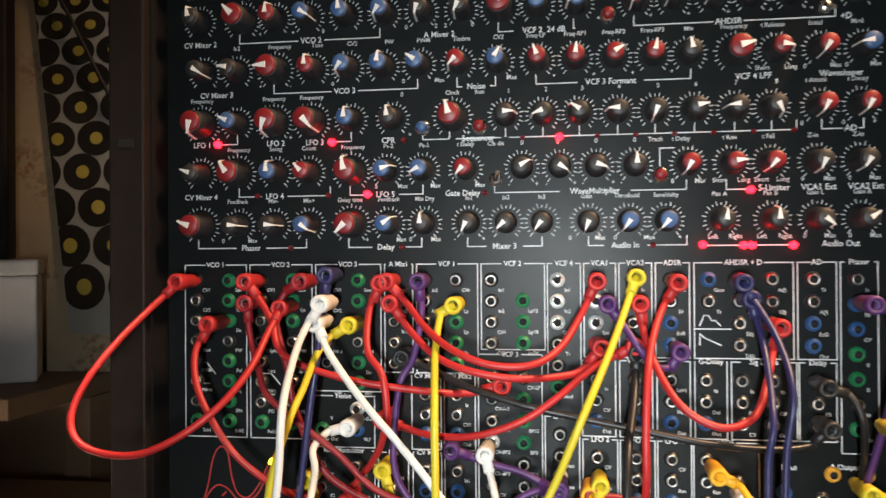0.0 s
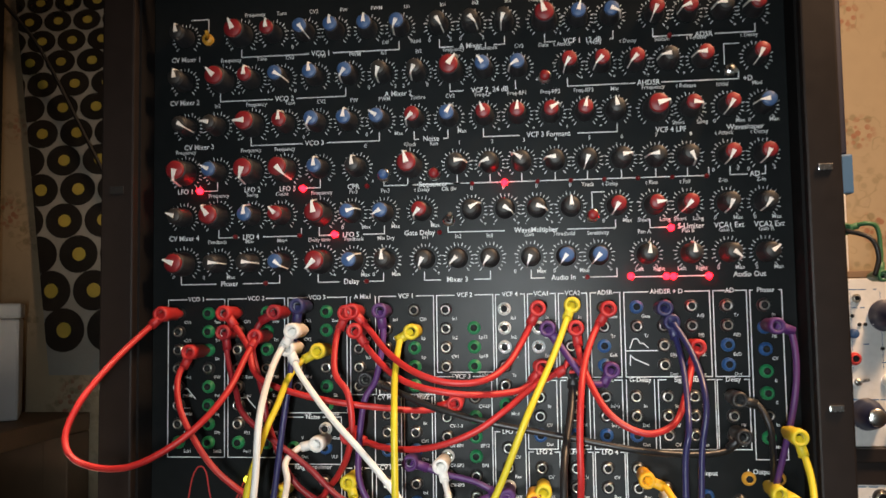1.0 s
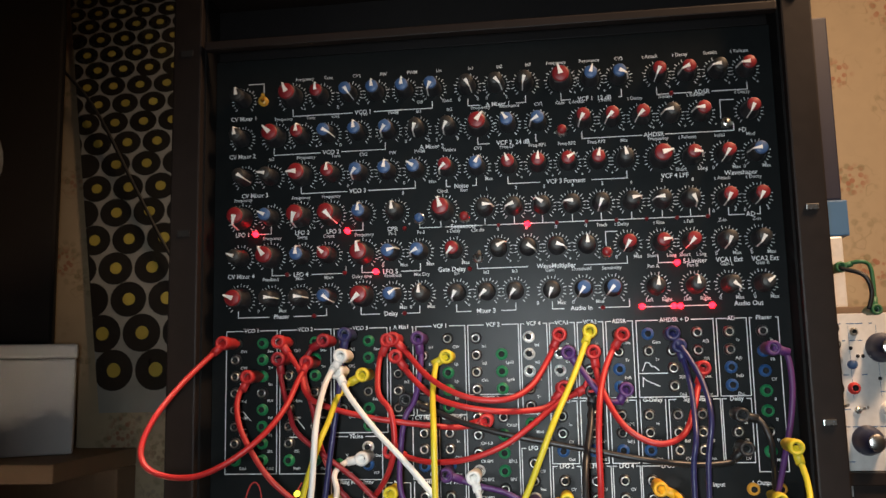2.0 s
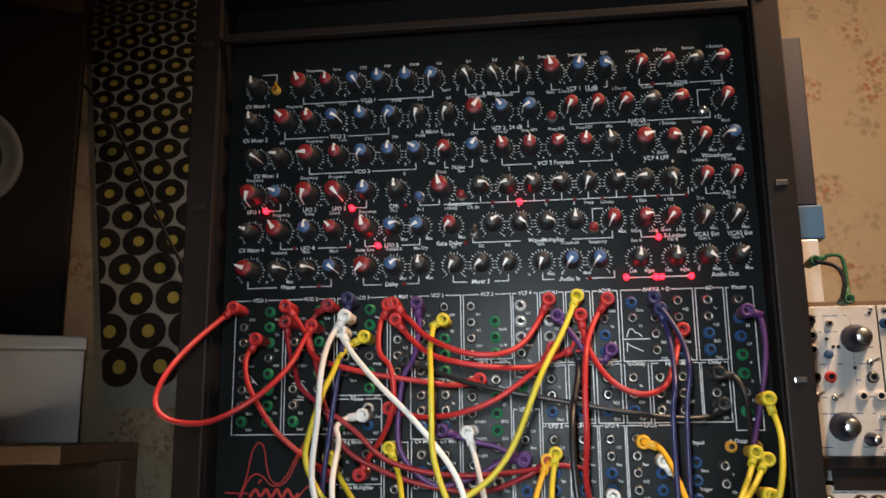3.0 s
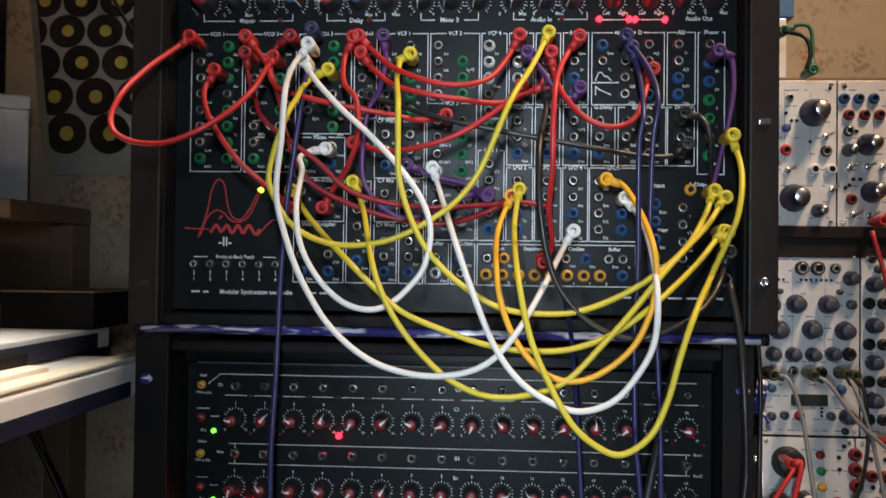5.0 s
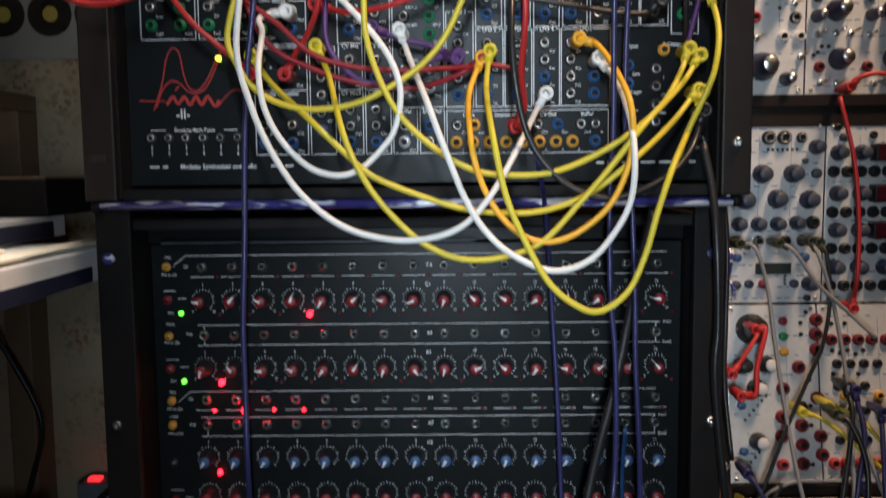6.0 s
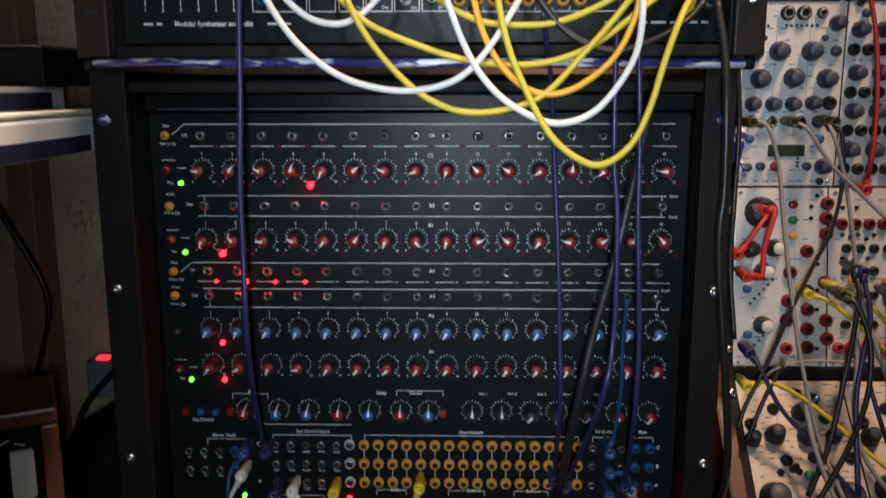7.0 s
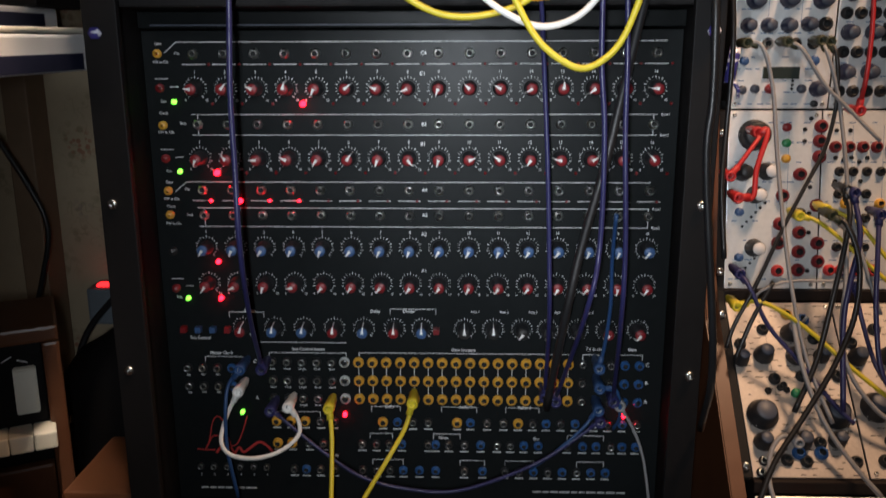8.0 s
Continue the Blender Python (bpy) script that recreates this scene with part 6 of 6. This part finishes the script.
part("end_cheek", box(-0.022, -0.0005, -0.299, -0.001, 0.0435, 0.0485, 0.002), M["ivory"], board)
desk = tagged(empty("keyboard_module", (-0.375, 0.76, 1.1435)), "white framed keyboard module resting above the keyboard", "keyboard")
part("shell", box(-0.44, 0, -0.34, 0, 0, 0.022, 0.002), M["whitebox"], desk)
part("end_inset", box(0.0004, 0.0018, -0.335, -0.030, 0.001, 0.0165), M["navybox"], desk, "dark navy inset")
for x, y, r in ((-0.085, -0.135, 0.009), (-0.055, -0.125, 0.008), (-0.11, -0.15, 0.009), (-0.075, -0.175, 0.008)):
    bm = bmesh.new()
    sweep([Vector((0, 0, 0)), Vector((0, 0, 0.012)), Vector((0, 0, 0.026))], r, 14, bm)
    part("knob", bm, M["k"], desk).location = (x, y, 0.0222)
part("red_handle", sweep([Vector((-0.19, -0.115, 0.052)), Vector((-0.11, -0.115, 0.052)), Vector((-0.088, -0.115, 0.051))], 0.008, 14), M["r"], desk, "red plastic handle")
part("handle_post", sweep([Vector((-0.14, -0.115, 0.0222)), Vector((-0.14, -0.115, 0.0438))], 0.005, 10), M["k"], desk)
black_box = tagged(empty("effects_box", (-0.364, 0.80, 1.1657)), "black box with a pale lid standing on the keyboard module", "box")
part("shell", box(-0.30, 0, -0.10, 0, 0, 0.036, 0.002), M["darkbox"], black_box)
part("lid_sheet", box(-0.30, -0.001, -0.099, -0.001, 0.0365, 0.0385, 0.0006), M["palewood"], black_box, "pale wooden lid")
stand = tagged(empty("keyboard_stand", (-0.55, 0.72, 0.0)), "dark stand under the keyboards", "stand")
part("stand_leg", box(-0.015, 0.015, -0.015, 0.015, 0, 1.1078), M["rack"], stand)
part("stand_leg", box(-0.215, -0.185, -0.065, -0.035, 0, 1.1078), M["rack"], stand)

organ = tagged(empty("combo_organ", (-0.350, 0.640, 0.0)), "brown wooden organ with black front and white rocker switch", "organ")
organ.rotation_euler = (0, 0, radians(28))
part("side_panel", box(-0.016, 0.0, -0.012, 0.095, 0.0, 0.858, 0.003), M["wood"], organ)
part("lid", box(-0.55, 0.0, -0.012, 0.095, 0.8585, 0.874, 0.003), M["wood"], organ)
part("black_front", box(-0.55, -0.0165, -0.004, 0.085, 0.735, 0.858, 0.002), M["darkbox"], organ)
for x in (-0.033, -0.075):
    part("rocker_switch", slab([(-0.020, 0.793), (-0.011, 0.834), (-0.0045, 0.836), (-0.0045, 0.791)], x - 0.010, x + 0.010), M["ivory"], organ, "worn white rocker switch")
part("lower_rail", box(-0.55, -0.0165, -0.012, 0.085, 0.655, 0.7345, 0.003), M["wood"], organ)
for i in range(8):
    part("key", box(-0.0315 - 0.0206 * i, -0.0115 - 0.0206 * i, -0.034, -0.0045, 0.760, 0.777, 0.002), M["ivory"], organ)
plate = bmesh.new()
for k in range(5):
    strip(plate, -0.090 + 0.013 * k, 0.842, -0.082 + 0.013 * k, 0.846 if k % 2 else 0.839, 0.0011, -0.0042)
part("front_lettering", plate, M["tick"], organ, "unreadable pale lettering")
seat = tagged(empty("floor_case", (-0.27, 0.60, 0.0)), "worn brown wooden case standing beside the rack", "case")
part("shell", box(-0.075, 0.005, 0.0, 0.12, 0, 0.715, 0.004), M["wood"], seat)
bag = tagged(empty("black_bag", (-0.345, 0.80, 0.0)), "black fabric bag with metal buckles slumped against the rack", "bag")
cloth = bmesh.new()
random.seed(12)
rings = []
for k, (z, rx, ry) in enumerate(((0.0, 0.085, 0.07), (0.02, 0.098, 0.08), (0.3, 0.096, 0.078), (0.6, 0.094, 0.074), (0.72, 0.095, 0.07), (0.78, 0.084, 0.062), (0.815, 0.06, 0.045), (0.828, 0.026, 0.02))):
    ring = []
    for i in range(28):
        a = 2 * math.pi * i / 28
        c, d = math.cos(a), math.sin(a)
        fold = 1 + 0.05 * math.sin(5 * a + k * 0.8) + random.uniform(-0.02, 0.02)
        ring.append(cloth.verts.new((rx * fold * math.copysign(abs(c) ** 0.7, c), ry * fold * math.copysign(abs(d) ** 0.7, d), z + (0.028 * c if k > 3 else 0))))
    rings.append(ring)
for a, b in zip(rings, rings[1:]):
    for i in range(28):
        cloth.faces.new((a[i], a[(i + 1) % 28], b[(i + 1) % 28], b[i])).smooth = True
cloth.faces.new(rings[0][::-1])
cloth.faces.new(rings[-1])
bmesh.ops.recalc_face_normals(cloth, faces=cloth.faces)
part("bag_body", cloth, M["darkbox"], bag)
for x, z, a in ((-0.068, 0.752, 20), (-0.058, 0.750, -30), (-0.066, 0.735, 60), (-0.050, 0.728, 10)):
    ob = part("buckle", box(-0.0016, 0.0016, -0.002, 0.001, -0.005, 0.005, 0.0006), M["metal"], bag, "small metal buckle")
    ob.location, ob.rotation_euler = (x, -0.066, z), (0, radians(a), 0)
adapter = tagged(empty("power_adapter", (-0.401, 0.885, 0.795)), "grey power adapter with a lit red lamp on the wall", "adapter")
part("shell", box(-0.022, 0.024, -0.03, 0.014, 0, 0.046, 0.004), M["cone"], adapter)
part("lamp_lens", box(-0.011, 0.004, -0.024, -0.012, 0.0465, 0.0505, 0.0015), M["lens"], adapter, "lit red lens")
for pts, r in (([(-0.50, 0.80, 1.07), (-0.452, 0.80, 0.985), (-0.432, 0.80, 0.93), (-0.445, 0.80, 0.87), (-0.47, 0.80, 0.80)], 0.003), ([(-0.335, 0.84, 0.862), (-0.365, 0.845, 0.848), (-0.395, 0.85, 0.822), (-0.425, 0.85, 0.785), (-0.44, 0.84, 0.74)], 0.004)):
    w = tagged(empty("power_cable", pts[0]), "black power cord hanging down the wallpaper", "cable")
    part("cord_sleeve", sweep(spline([Vector(p) - Vector(pts[0]) for p in pts], 6), r), M["black"], w)
